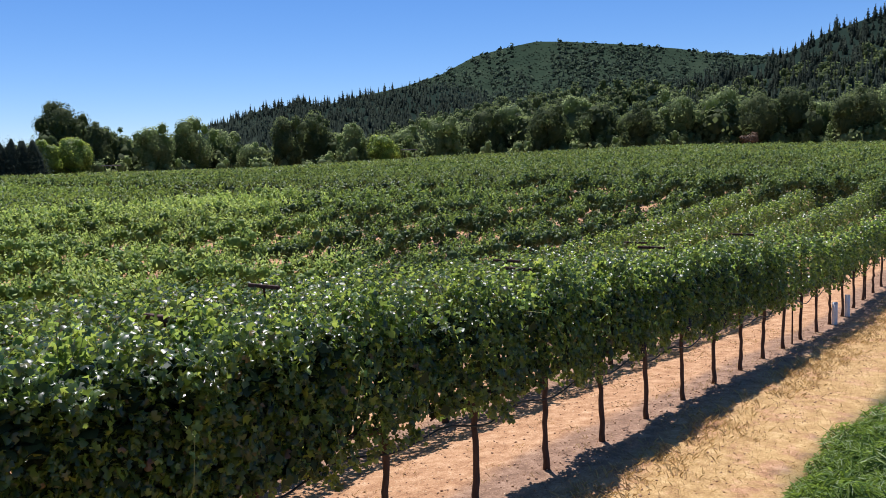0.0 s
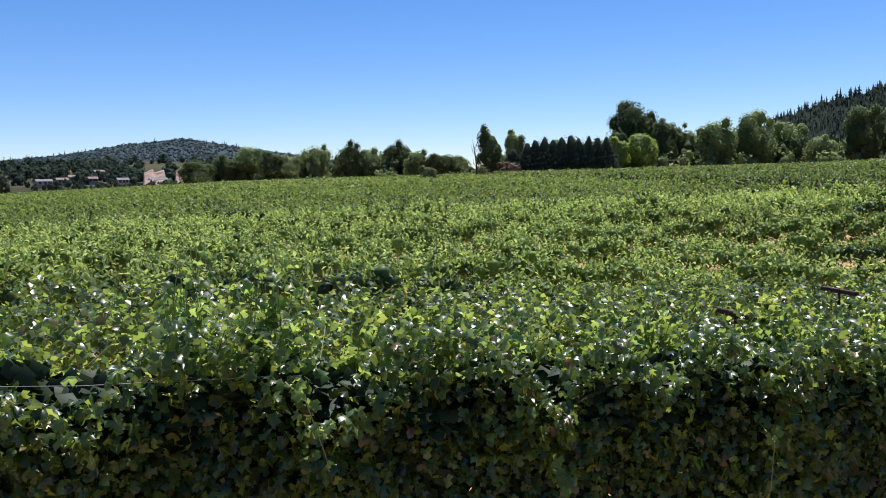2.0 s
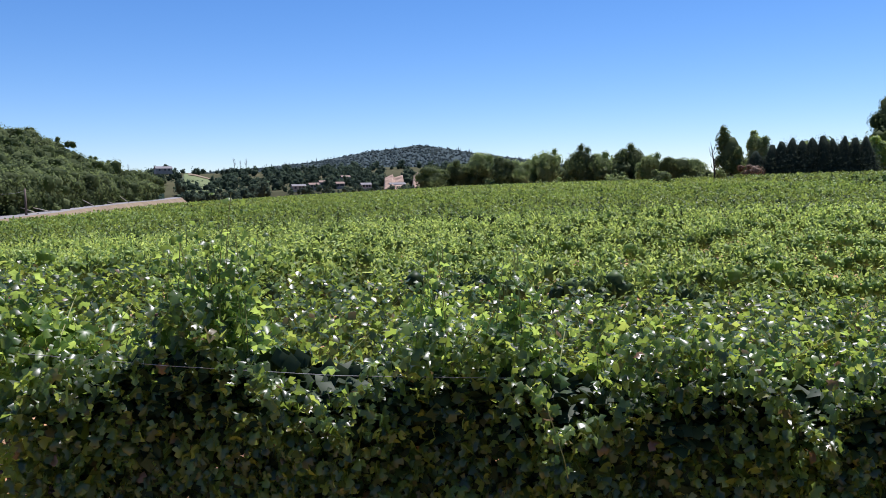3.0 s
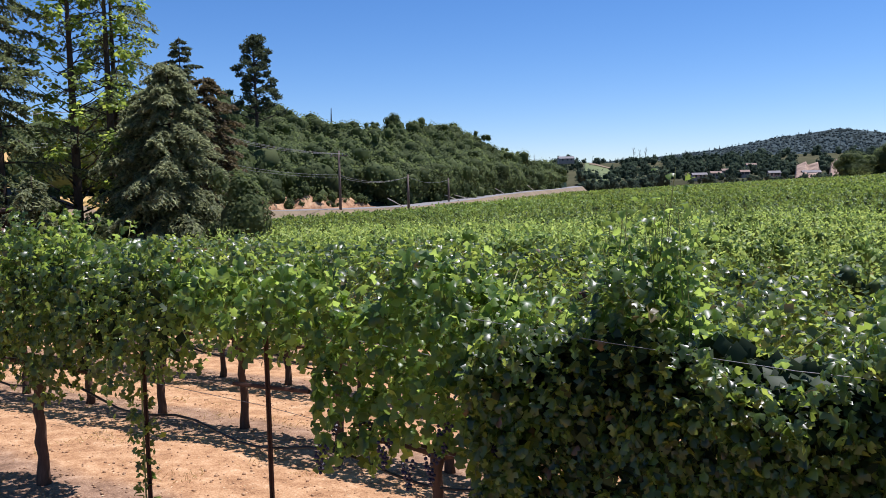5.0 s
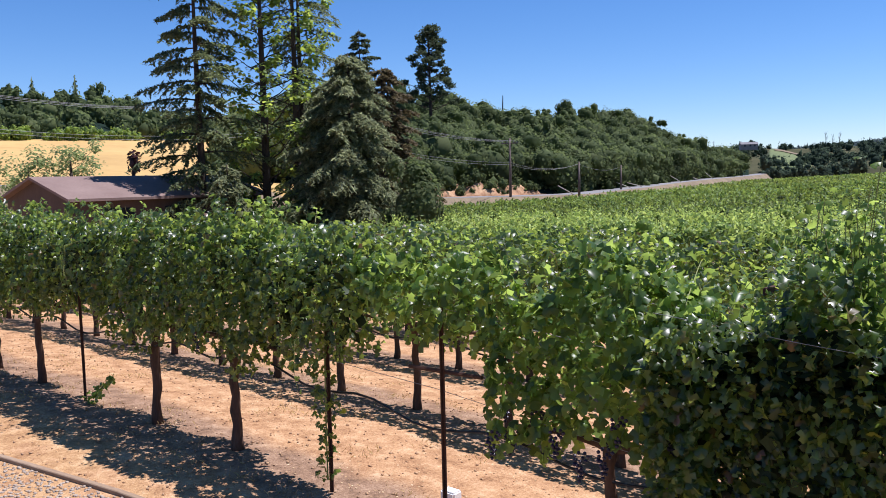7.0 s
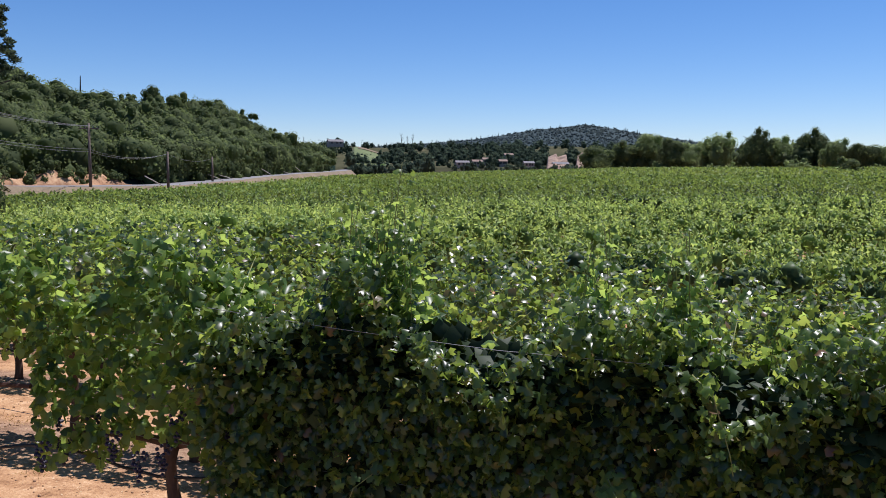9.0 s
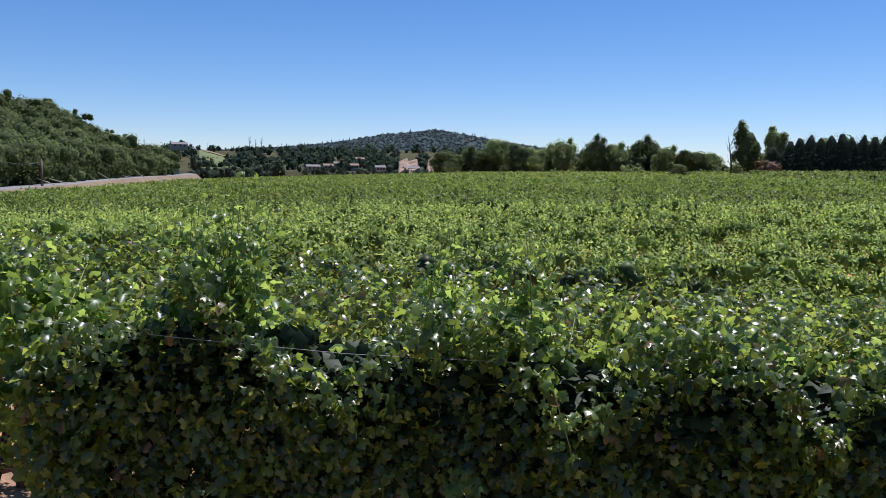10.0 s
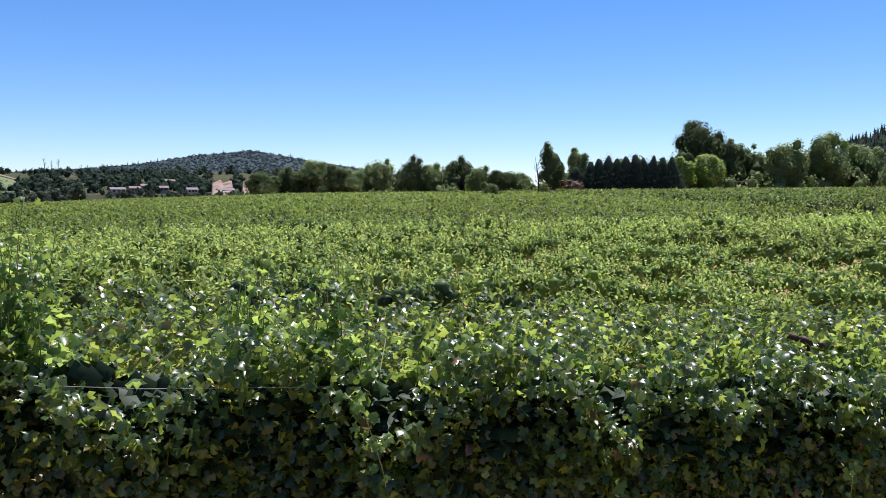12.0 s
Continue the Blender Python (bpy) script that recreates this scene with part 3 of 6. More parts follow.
def field_rows(name, y0, y1, x0, x1, mats, seed, label, dense=1.0, top=2.05, inside=None):
    """Rows of vines: each vine a few rounded heads of leaves with upright leafy shoots over them."""
    g = np.random.default_rng(seed)
    spots = []
    for y in np.arange(y0, y1, ROW_GAP):
        xs = np.arange(x0, x1, 1.25)
        xs = xs + g.uniform(-0.2, 0.2, len(xs))
        r = np.hypot(xs, y)
        az = np.degrees(np.arctan2(xs, y))
        ok = (r < edge(az)) & (az > -47) & (az < 86)
        if inside is not None:
            ok &= inside(xs, y + 0 * xs)
        spots.append(np.stack([xs, y + 0 * xs, r], 1)[ok])
    spots = np.concatenate(spots)
    VV, FF, which, total = [], [], [], 0
    #   from, to, heads, radius, core, leaf share, shoots, leaves on each
    for lo, hi, heads, big, shape, share, shoots, on in ((0, 55, 10, 0.3, lump(1, 1, 1, 5, 3), 3.2, 9, 6), (55, 130, 4, 0.4, (OCTA_V, OCTA_F), 1.2, 5, 4), (130, 400, 2, 0.5, (OCTA_V, OCTA_F), 0.7, 2, 2)):
        s = spots[(spots[:, 2] >= lo) & (spots[:, 2] < hi)]
        if not len(s):
            continue
        vigour = 1 + 0.1 * np.sin(s[:, 0] * 0.31 + s[:, 1]) + g.normal(0, 0.07, len(s))
        q = np.repeat(np.arange(len(s)), heads)
        k = np.tile(np.arange(heads), len(s))
        m = len(q)
        R = big * g.uniform(0.75, 1.25, m)
        cx = s[q, 0] + ((k + 0.5) / heads - 0.5) * 1.25 + g.normal(0, 0.06, m)
        cy = s[q, 1] + g.normal(0, 0.1, m)
        cz = (top - 0.18) * vigour[q] - R * 1.0 + g.normal(0, 0.1, m)
        cz = np.where(k % 2 == 1, cz - g.uniform(0.35, 1.25, m), cz)
        end = np.abs(s[q, 0] - 39.5 - 0.13 * s[q, 1]) < 6
        cz = np.where(end & (k % 4 == 3), top * 0.3 + g.uniform(-0.1, 0.2, m), cz)
        cz = cz + height(cx, cy)
        centre = np.stack([cx, cy, cz], 1)
        size = np.clip(s[q, 2] * 0.0026, 0.085, 0.6)
        count = np.maximum(2, np.round(share * dense / size ** 1.85 / heads)).astype(int)
        j = np.repeat(np.arange(m), count)
        n = len(j)
        v = g.normal(size=(n, 3)) + np.array([0, -0.25, 0.45])
        v /= np.linalg.norm(v, axis=1, keepdims=True)
        at = centre[j] + v * (R[j] * g.uniform(0.82, 1.25, n))[:, None]
        body = scatter(*FLAKE, at, frames(v + g.normal(0, 0.6, (n, 3)), g.normal(size=(n, 3)) + np.array([0, 0, -0.5])), size[j] * g.uniform(0.7, 1.3, n))
        keep = g.random(m) < (1.0 if lo < 130 else 0.4)
        a = g.uniform(0, 6.28, m)
        T = np.zeros((m, 3, 3))
        T[:, 0, 0], T[:, 0, 1], T[:, 1, 0], T[:, 1, 1], T[:, 2, 2] = np.cos(a), -np.sin(a), np.sin(a), np.cos(a), 1.0
        core = scatter(*shape, centre[keep], T[keep], (R * 0.64)[keep])
        # shoots
        q = np.repeat(np.arange(len(s)), shoots)
        m = len(q)
        sx, sy = s[q, 0] + g.uniform(-0.62, 0.62, m), s[q, 1] + g.normal(0, 0.16, m)
        base = (top - 0.32) * vigour[q] + height(sx, sy)
        tall = g.uniform(0.25, 0.62, m)
        lx, ly = g.normal(0, 0.12, m), g.normal(0, 0.12, m)
        j = np.repeat(np.arange(m), on)
        n = len(j)
        f = (np.tile(np.arange(on), m) + g.random(n)) / on
        wide = np.clip(s[q[j], 2] * 0.0042, 0.13, 0.75) * (1.2 - 0.5 * f)
        at = np.stack([sx[j] + lx[j] * f + g.normal(0, 0.05, n), sy[j] + ly[j] * f + g.normal(0, 0.05, n), base[j] + tall[j] * f], 1)
        tips = scatter(FLAKE_V * np.array([0.62, 1.15, 1]), FLAKE_F, at, frames(g.normal(0, 0.7, (n, 3)) + np.array([0, 0, 0.5]), g.normal(0, 0.7, (n, 3)) + np.array([0, 0, 1.2])), wide * g.uniform(0.8, 1.3, n))
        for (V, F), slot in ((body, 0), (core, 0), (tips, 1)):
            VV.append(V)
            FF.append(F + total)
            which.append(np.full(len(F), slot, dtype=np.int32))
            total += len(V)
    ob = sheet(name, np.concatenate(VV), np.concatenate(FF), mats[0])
    # second slot: shoots coloured as lit, over bodies coloured as shaded
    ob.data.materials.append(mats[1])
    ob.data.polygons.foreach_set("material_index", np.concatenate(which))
    return tagged(ob, label, "vine rows", kind="stuff")


avenue_side = lambda x, y: x < 36.5 + 0.13 * y
# vines in this mask get paler leaves, coloured as a sunlit band
sunlit_tint = lambda x, y: x < 0.9 * y + 3 * np.sin(0.8 * y) + 1.5 * np.sin(x * 0.9)
field_rows("vine_rows", 16.4, 44, -52, 44, (M_BLOCK_SHADED, M_BLOCK_LIT), 3, "yellow-green vine rows of the middle block, leaves coloured to look sunlit", 1.0, 2.0, lambda x, y: avenue_side(x, y) & sunlit_tint(x, y))
field_rows("dark_vine_rows", 13.97, 44, -52, 44, (M_FAR_SHADED, M_MID_LIT), 6, "green vine rows before the avenue", 1.0, 2.0, lambda x, y: avenue_side(x, y) & (~sunlit_tint(x, y) | (y < 16)))
field_rows("far_vine_rows", 45.5, 300, -130, 300, (M_FAR_SHADED, M_MID_LIT), 4, "green far vine rows running to the tree line", 1.0, 1.85, avenue_side)
field_rows("east_vine_rows", 6.6, 200, 36, 260, (M_FAR_SHADED, M_FAR_LIT), 5, "dark green vine rows of the block beyond the avenue", 1.0, 2.0, lambda x, y: ~avenue_side(x, y))

# ======== trees ========
def crown(seed, rx, rz, n, size, lobes=11, core=(8, 6), inner=99):
    """Leaf flakes on a heap of large and small rounded heads, centred at z = 0."""
    g = np.random.default_rng(seed)
    many = max(3, lobes // 2)
    d = g.normal(size=(lobes, 3))
    d /= np.linalg.norm(d, axis=1, keepdims=True)
    reach = np.where(np.arange(lobes) < many, g.uniform(0.25, 0.58, lobes), g.uniform(0.6, 0.86, lobes))
    rad = np.where(np.arange(lobes) < many, g.uniform(0.36, 0.5, lobes), g.uniform(0.15, 0.28, lobes))
    c = d * reach[:, None] * np.array([rx, rx, rz])
    c[:, 2] = np.maximum(c[:, 2], -rz * 0.72)
    R = rad[:, None] * np.array([rx, rx, min(rx, rz)])
    top, foot = (c[:, 2] + R[:, 2]).max(), (c[:, 2] - R[:, 2]).min()
    c[:, 2] -= (top + foot) / 2
    fit_by = np.array([*[rx / (np.hypot(c[:, 0], c[:, 1]) + R[:, 0]).max()] * 2, 2 * rz / (top - foot)])
    c, R = c * fit_by, R * fit_by
    tries = n * 2
    k = g.choice(lobes, tries, p=rad ** 2 / (rad ** 2).sum())
    v = g.normal(size=(tries, 3)) + np.array([0, 0, 0.1])
    v /= np.linalg.norm(v, axis=1, keepdims=True)
    at = c[k] + v * R[k] * g.uniform(0.88, 1.13, (tries, 1))
    inside = (np.linalg.norm((at[:, None] - c[None]) / R[None], axis=2) < 0.85).any(1)
    at, v = at[~inside][:n], v[~inside][:n]
    n = len(at)
    nn = 0.7 * v + 0.8 * at / np.array([rx, rx, rz]) + g.normal(0, 0.36, (n, 3))
    V, F = scatter(*FLAKE, at, frames(nn, g.normal(size=(n, 3)) + np.array([0, 0, -0.4])), g.uniform(0.6, 1.35, n) * size)
    bodies = [lump(seed, rx * 0.5, rz * 0.55, *core)]
    for k in range(min(lobes, inner)):
        W, T = lump(seed + k, 1, 1, core[0] - 1 if k < many else 5, max(3, core[1] - 2) if k < many else 3)
        bodies.append((W * R[k] * 0.82 + c[k], T))
    for W, T in bodies:
        F = np.concatenate([F, T + len(V)])
        V = np.concatenate([V, W])
    return V, F


def broadleaf(seed, mat, high, wide, n=1500, size=0.4, stem=0.3, name="tree", label="", lobes=11, limbs=5):
    root = new(name)
    tagged(root, label, "tree", "tree line")
    rz = high * (1 - stem) / 2
    V, F = crown(seed, wide / 2, rz, n, size, lobes)
    V = V + np.array([0, 0, high * stem + rz])
    sheet("crown", V, F, mat, root)
    g = random.Random(seed)
    bm = bmesh.new()
    t = high * 0.022 + 0.06
    tube(bm, [(0, 0, -0.3), (0.1, 0, high * stem * 0.6), (0.05, 0.1, high * (stem + 0.15)), (0, 0, high * 0.8)], [t * 1.4, t, t * 0.8, t * 0.2], 7)
    for k in range(limbs):
        a, f = 6.28 * k / limbs + g.uniform(-0.4, 0.4), g.uniform(stem * 0.8, 0.6)
        e = (math.cos(a) * wide * 0.33, math.sin(a) * wide * 0.33, high * (f + 0.22))
        tube(bm, [(0, 0, high * f), (e[0] * 0.5, e[1] * 0.5, high * (f + 0.14)), e], [t * 0.5, t * 0.35, t * 0.1], 5)
    part("trunk", bm, M_TREEBARK, root, smooth=True)
    return root


def at_polar(ob, az, r, z=None, turn=0.0, scale=1.0):
    x, y = polar(az, r)
    ob.matrix_basis = pose(x, y, float(height(x, y)) - 0.1 if z is None else z, 0, 0, turn) @ Matrix.Scale(scale, 4)
    return ob


EYE = 2.75


def top_at(az, r, elev):
    """The height of a tree at that bearing and distance whose top shows at that elevation."""
    x, y = polar(az, r)
    return EYE + math.tan(radians(elev)) * r - float(height(x, y)) + 0.1


# the tree line round the field: bearing, top's elevation, width in degrees, kind
LINE = [(-2.4, 1.2, 2.6, "o"), (-0.6, 1.6, 2.2, "o"), (1.0, 2.05, 2.4, "w"), (2.6, 1.75, 2.0, "o"), (4.0, 1.5, 2.2, "w"), (5.6, 2.2, 2.4, "w"), (7.9, 2.45, 2.4, "o"), (9.3, 1.9, 2.0, "w"), (11.3, 2.4, 2.2, "o"), (12.6, 1.7, 1.8, "w"),
        (14.2, 1.35, 2.2, "o"), (15.4, 1.2, 1.8, "w"), (19.4, 2.9, 1.9, "w"), (26.3, 2.2, 2.2, "l"), (28.0, 2.3, 2.4, "l"), (27.5, 4.6, 3.6, "o"), (29.6, 3.3, 2.0, "o"), (31.0, 2.9, 2.0, "w"), (33.0, 3.2, 2.8, "w"), (35.2, 3.65, 3.0, "w"), (37.3, 2.8, 2.6, "w"), (39.3, 1.8, 2.2, "w"),
        (41.6, 3.5, 2.2, "o"), (43.6, 3.85, 2.8, "o"), (46.1, 3.0, 2.4, "w"), (48.2, 2.1, 2.4, "l"), (50.0, 2.7, 2.6, "w"), (52.3, 3.3, 2.8, "w"), (55.2, 3.75, 3.2, "o"), (57.4, 3.9, 3.0, "w"), (59.6, 4.4, 3.2, "o"), (61.6, 4.3, 3.0, "w"),
        (63.4, 3.8, 2.8, "o"), (65.8, 3.7, 3.0, "o"), (68.4, 4.5, 3.2, "w"), (71.2, 4.35, 3.2, "w"), (73.6, 3.9, 3.0, "o"), (75.5, 4.1, 2.8, "o"), (77.2, 3.1, 2.2, "w"), (79.2, 3.9, 3.0, "o"), (81.5, 4.3, 3.2, "w"), (83.6, 4.0, 3.0, "o")]
MATS = {"o": (M_OAK, "dark green round-headed tree at the field's edge"), "w": (M_WILLOW, "pale grey-green spreading tree at the field's edge"), "l": (M_LIME, "bright green bushy tree at the field's edge")}
for k, (az, el, wide, kind) in enumerate(LINE):
    r = float(edge(az)) + (4 if kind == "l" else 24 if el > 4.55 and az < 30 else 9 + 6 * (k % 3))
    high = top_at(az, r, el + 0.48)
    broad = max(math.radians(wide) * r * 1.15, high * 0.55)
    mat, label = MATS[kind]
    at_polar(broadleaf(200 + k, mat, high, broad, 9000 if el > 4.55 and az < 30 else 4600, 0.3 + 0.009 * high, 0.03, label=label, lobes=48 if el > 4.55 and az < 30 else 28), az, r)

# the dark clipped conifers, the tall thin tree and the shrubs of the tree line
NEEDLE_V = np.array([(0, -0.5, 0), (0.13, 0.0, 0.03), (0, 0.5, -0.04), (-0.13, 0.0, 0.03)])
NEEDLE = (NEEDLE_V, FLAKE_F)


def spire(seed, high, wide, n, size, ragged=0.25, shape=FLAKE, taper=0.85):
    """Needle flakes on a cone with a ragged outline, standing on z = 0."""
    g = np.random.default_rng(seed)
    f = 1 - g.random(n) ** (taper / (taper + 0.85))
    a = g.uniform(0, 2 * np.pi, n)
    tier = 1 - ragged * 0.8 * ((f * 9 + 0.3 * np.sin(a * 2)) % 1)
    r = wide / 2 * (1 - f) ** taper * tier * g.uniform(0.55, 1.08, n) + 0.02 * wide
    at = np.stack([r * np.cos(a), r * np.sin(a), high * (0.03 + 0.95 * f)], 1)
    nn = np.stack([np.cos(a), np.sin(a), 0.6 + 0 * a], 1) + g.normal(0, 0.4, (n, 3))
    tt = np.stack([np.cos(a), np.sin(a), -0.5 + 0 * a], 1) + g.normal(0, 0.35, (n, 3))
    return scatter(*shape, at, frames(nn, tt), g.uniform(0.65, 1.3, n) * size * (1.15 - 0.8 * f))


for k, az in enumerate((19.3, 20.3, 20.9, 21.5, 22.1, 22.7, 23.3, 23.9, 24.5, 25.1, 25.7)):
    r = 216.0
    high = top_at(az, r, (2.3, 2.7, 2.9, 3.15, 2.95, 3.1, 3.2, 2.95, 3.1, 2.95, 3.0)[k])
    root = new("conifer")
    tagged(root, "dark clipped conifer in a close row at the field's edge", "tree", "conifer row")
    V, F = spire(300 + k, high, 8.0 + 1.2 * math.sin(2.7 * k), 3000, 0.46, 0.5, taper=0.55)
    W, T = lump(300 + k, 3.0, high * 0.45, 8, 6)
    W = W * (np.array([0.75, 0.75, 1]) + W[:, 2:] / (high * 0.44) * np.array([-0.4, -0.4, 0]))
    F = np.concatenate([F, T + len(V)])
    V = np.concatenate([V, (W + np.array([0, 0, high * 0.44]))])
    sheet("crown", V, F, M_PINEWOOD, root)
    bm = bmesh.new()
    tube(bm, [(0, 0, -0.3), (0, 0, high * 0.5), (0, 0, high * 0.9)], [0.2, 0.13, 0.03], 6)
    part("trunk", bm, M_TREEBARK, root, smooth=True)
    at_polar(root, az, r)
lone = broadleaf(340, M_OAK, top_at(17.75, 214, 3.75), 8.6, 1700, 0.55, 0.12, label="tall dark narrow tree with ragged crown", lobes=12)
at_polar(lone, 17.75, 214)
snag = new("bare_tree")
tagged(snag, "leafless grey tree with thin forked branches", "tree")
bm = bmesh.new()
g = random.Random(5)
tube(bm, [(0, 0, -0.2), (0.2, 0, 4), (-0.3, 0, 8), (-0.8, 0, 11.0)], [0.25, 0.2, 0.12, 0.03], 6)
for k in range(12):
    z = 4 + 0.5 * k
    a = g.uniform(0, 6.28)
    e = g.uniform(1.2, 2.6)
    tube(bm, [(0, 0, z), (e * 0.5 * math.cos(a), e * 0.5 * math.sin(a), z + e * 0.5), (e * 0.7 * math.cos(a), e * 0.7 * math.sin(a), z + e * 1.2)], [0.09, 0.06, 0.015], 4)
part("trunk", bm, M_TREEBARK, snag)
at_polar(snag, 16.7, 214)
shrub = broadleaf(350, M_OAK, top_at(13.5, 190, 1.0), 6.4, 900, 0.4, 0.02, name="shrub", label="round green shrub standing alone in the vines", lobes=9, limbs=3)
at_polar(shrub, 13.5, 190)
M_FLOWER = leaf_material("reddish_shrub", [(0.0, (0.07, 0.05, 0.025)), (0.5, (0.15, 0.085, 0.04)), (1.0, (0.22, 0.14, 0.08))], (0.18, 0.1, 0.05), 0.25, 0.6, 0.3)
oleander = broadleaf(351, M_FLOWER, 4.8, 7.5, 700, 0.42, 0.02, name="shrub", label="reddish flowering shrub beside dark conifers", lobes=9, limbs=3)
at_polar(oleander, 19.0, 206)
rust = broadleaf(352, M_FLOWER, 5.6, 6.0, 700, 0.42, 0.02, name="shrub", label="rust-brown shrub in front of green trees", lobes=9, limbs=3)
at_polar(rust, 72.9, 250)


def thicket(name, spots, mat, label, shapes, parent=None):
    """Many plants too far off to count, joined. spots: x, y, z, size of each."""
    g = np.random.default_rng(len(name))
    VV, FF, n = [], [], 0
    pick = g.integers(0, len(shapes), len(spots))
    for k, (V0, F0) in enumerate(shapes):
        s = spots[pick == k]
        if not len(s):
            continue
        a = g.uniform(0, 6.28, len(s))
        c, d = np.cos(a), np.sin(a)
        T = np.zeros((len(s), 3, 3))
        T[:, 0, 0], T[:, 0, 1], T[:, 1, 0], T[:, 1, 1], T[:, 2, 2] = c, -d, d, c, g.uniform(0.85, 1.2, len(s))
        V, F = scatter(V0, F0, s[:, :3], T, s[:, 3])
        VV.append(V)
        FF.append(F + n)
        n += len(V)
    return tagged(sheet(name, np.concatenate(VV), np.concatenate(FF), mat), label, "woodland", kind="stuff")


def lift(shape, dz):
    return shape[0] + np.array([0, 0, dz]), shape[1]


BLOBS = [lift(crown(400 + k, 0.55, 0.5, 90, 0.12, 7, (5, 4), 4), 0.4) for k in range(6)]
BIG_BLOBS = [lift(crown(420 + k, 0.58, 0.48, 400, 0.052, 8, (6, 4), 8), 0.42) for k in range(7)]
TINY_BLOBS = [lift(crown(440 + k, 0.6, 0.32, 6, 0.3, 3, (5, 3), 0), 0.2) for k in range(6)]
def with_core(shape, wide):
    """A slim closed cone inside a far conifer."""
    V, F = shape
    W = [(wide * math.cos(1.257 * k), wide * math.sin(1.257 * k), 0.04) for k in range(5)] + [(0, 0, 0.97)]
    T = [(k, (k + 1) % 5, 5) for k in range(5)]
    return np.concatenate([V, W]), np.concatenate([F, np.array(T) + len(V)])


SPIRES = [with_core(spire(460 + k, 1.0, 0.38, 14, 0.26, 0.3), 0.13) for k in range(6)]
BIG_SPIRES = [with_core(spire(480 + k, 1.0, 0.38, 48, 0.17, 0.35), 0.12) for k in range(6)]

g = np.random.default_rng(21)
az = g.uniform(-3.5, 86, 420)
r = edge(az) + g.uniform(3, 24, 420)
x, y = polar(az, r)
size = g.uniform(3.2, 6.5, 420) * np.interp(az, [-3, 18, 24, 50, 86], [0.8, 0.8, 1.0, 1.05, 1.3])
size[(az > 12) & (az < 17)] *= 0.7
thicket("undergrowth", np.stack([x, y, height(x, y) - 0.3, size], 1), M_WILLOW, "mixed green undergrowth below the tree line", BLOBS)
az = g.uniform(-2, 86, 380)
r = edge(az) + g.uniform(14, 55, 380)
x, y = polar(az, r)
size = (np.interp(az, [-2, 1, 5, 8, 11, 13, 14.5, 16.3, 18.5, 20, 26, 28, 31, 35, 38, 40, 43, 46, 49, 53, 60, 66, 70, 77, 86], [0.9, 1.7, 1.8, 2.1, 2.0, 1.4, 1.0, 1.0, 2.1, 2.5, 2.6, 3.4, 2.8, 3.3, 2.5, 1.9, 3.4, 2.8, 2.4, 3.2, 4.1, 3.9, 4.3, 3.5, 4.1]) + g.uniform(-0.6, 0.05, 380)) * np.pi / 180 * r - height(x, y) + EYE
thicket("back_woodland", np.stack([x, y, height(x, y), np.maximum(size, 3.5)], 1), M_OAK, "dark green woodland standing behind the tree line", BLOBS)


# ======== hills ========
def hill(name, az_pts, el_pts, r_base, r_crest, base_el, mat, label, bump=0.25, seed=1, steps=(150, 22)):
    """A hillside whose crest follows the given elevations seen from the vineyard, with a back that falls away."""
    az = np.linspace(az_pts[0], az_pts[-1], steps[0])
    u = np.linspace(0, 1, steps[1])
    A, U = np.meshgrid(az, u, indexing="ij")

    def surface(A, U):
        rb = np.interp(A, *r_base) if isinstance(r_base, tuple) else r_base + 0 * A
        rc = np.interp(A, *r_crest) if isinstance(r_crest, tuple) else r_crest + 0 * A
        eb = np.interp(A, *base_el) if isinstance(base_el, tuple) else base_el + 0 * A
        r = rb + (rc - rb) * U
        e = eb + (np.interp(A, az_pts, el_pts) - eb) * U ** 0.9
        e = e + bump * U * (1 - U) * 2 * (np.sin(A * 1.9 + seed + 3 * U) + 0.6 * np.sin(A * 4.3 - 5 * U + 2 * seed))
        x, y = polar(A, r)
        return x, y, EYE + np.tan(np.radians(e)) * r, r

    x, y, z, r = surface(A, U)
    bx, by = polar(az, r[:, -1] * 1.25)
    fx, fy = polar(az, r[:, 0] * 0.985)
    X = np.concatenate([fx[:, None], x, bx[:, None]], 1)
    Y = np.concatenate([fy[:, None], y, by[:, None]], 1)
    Z = np.concatenate([z[:, :1] - 12, z, z[:, -1:] * 0.3 - 15], 1)
    n, m = X.shape
    V = np.stack([X, Y, Z], 2).reshape(-1, 3)
    i, j = np.meshgrid(np.arange(n - 1), np.arange(m - 1), indexing="ij")
    F = np.stack([i * m + j, (i + 1) * m + j, (i + 1) * m + j + 1, i * m + j + 1], 2).reshape(-1, 4)
    ob = sheet(name, V, F, mat, smooth=True)
    tagged(ob, label, "hill", kind="structure")
    return surface


def cover(surface, n, a0, a1, size, seed, u0=0.0, u1=1.0, power=1.0, keep=None):
    g = np.random.default_rng(seed)
    A, U = g.uniform(a0, a1, n), u0 + (u1 - u0) * g.random(n) ** power
    if keep is not None:
        ok = keep(A, U)
        A, U = A[ok], U[ok]
    x, y, z, r = surface(A, U)
    s = g.uniform(*size, len(A))
    return np.stack([x, y, z - 0.12 * s, s], 1)


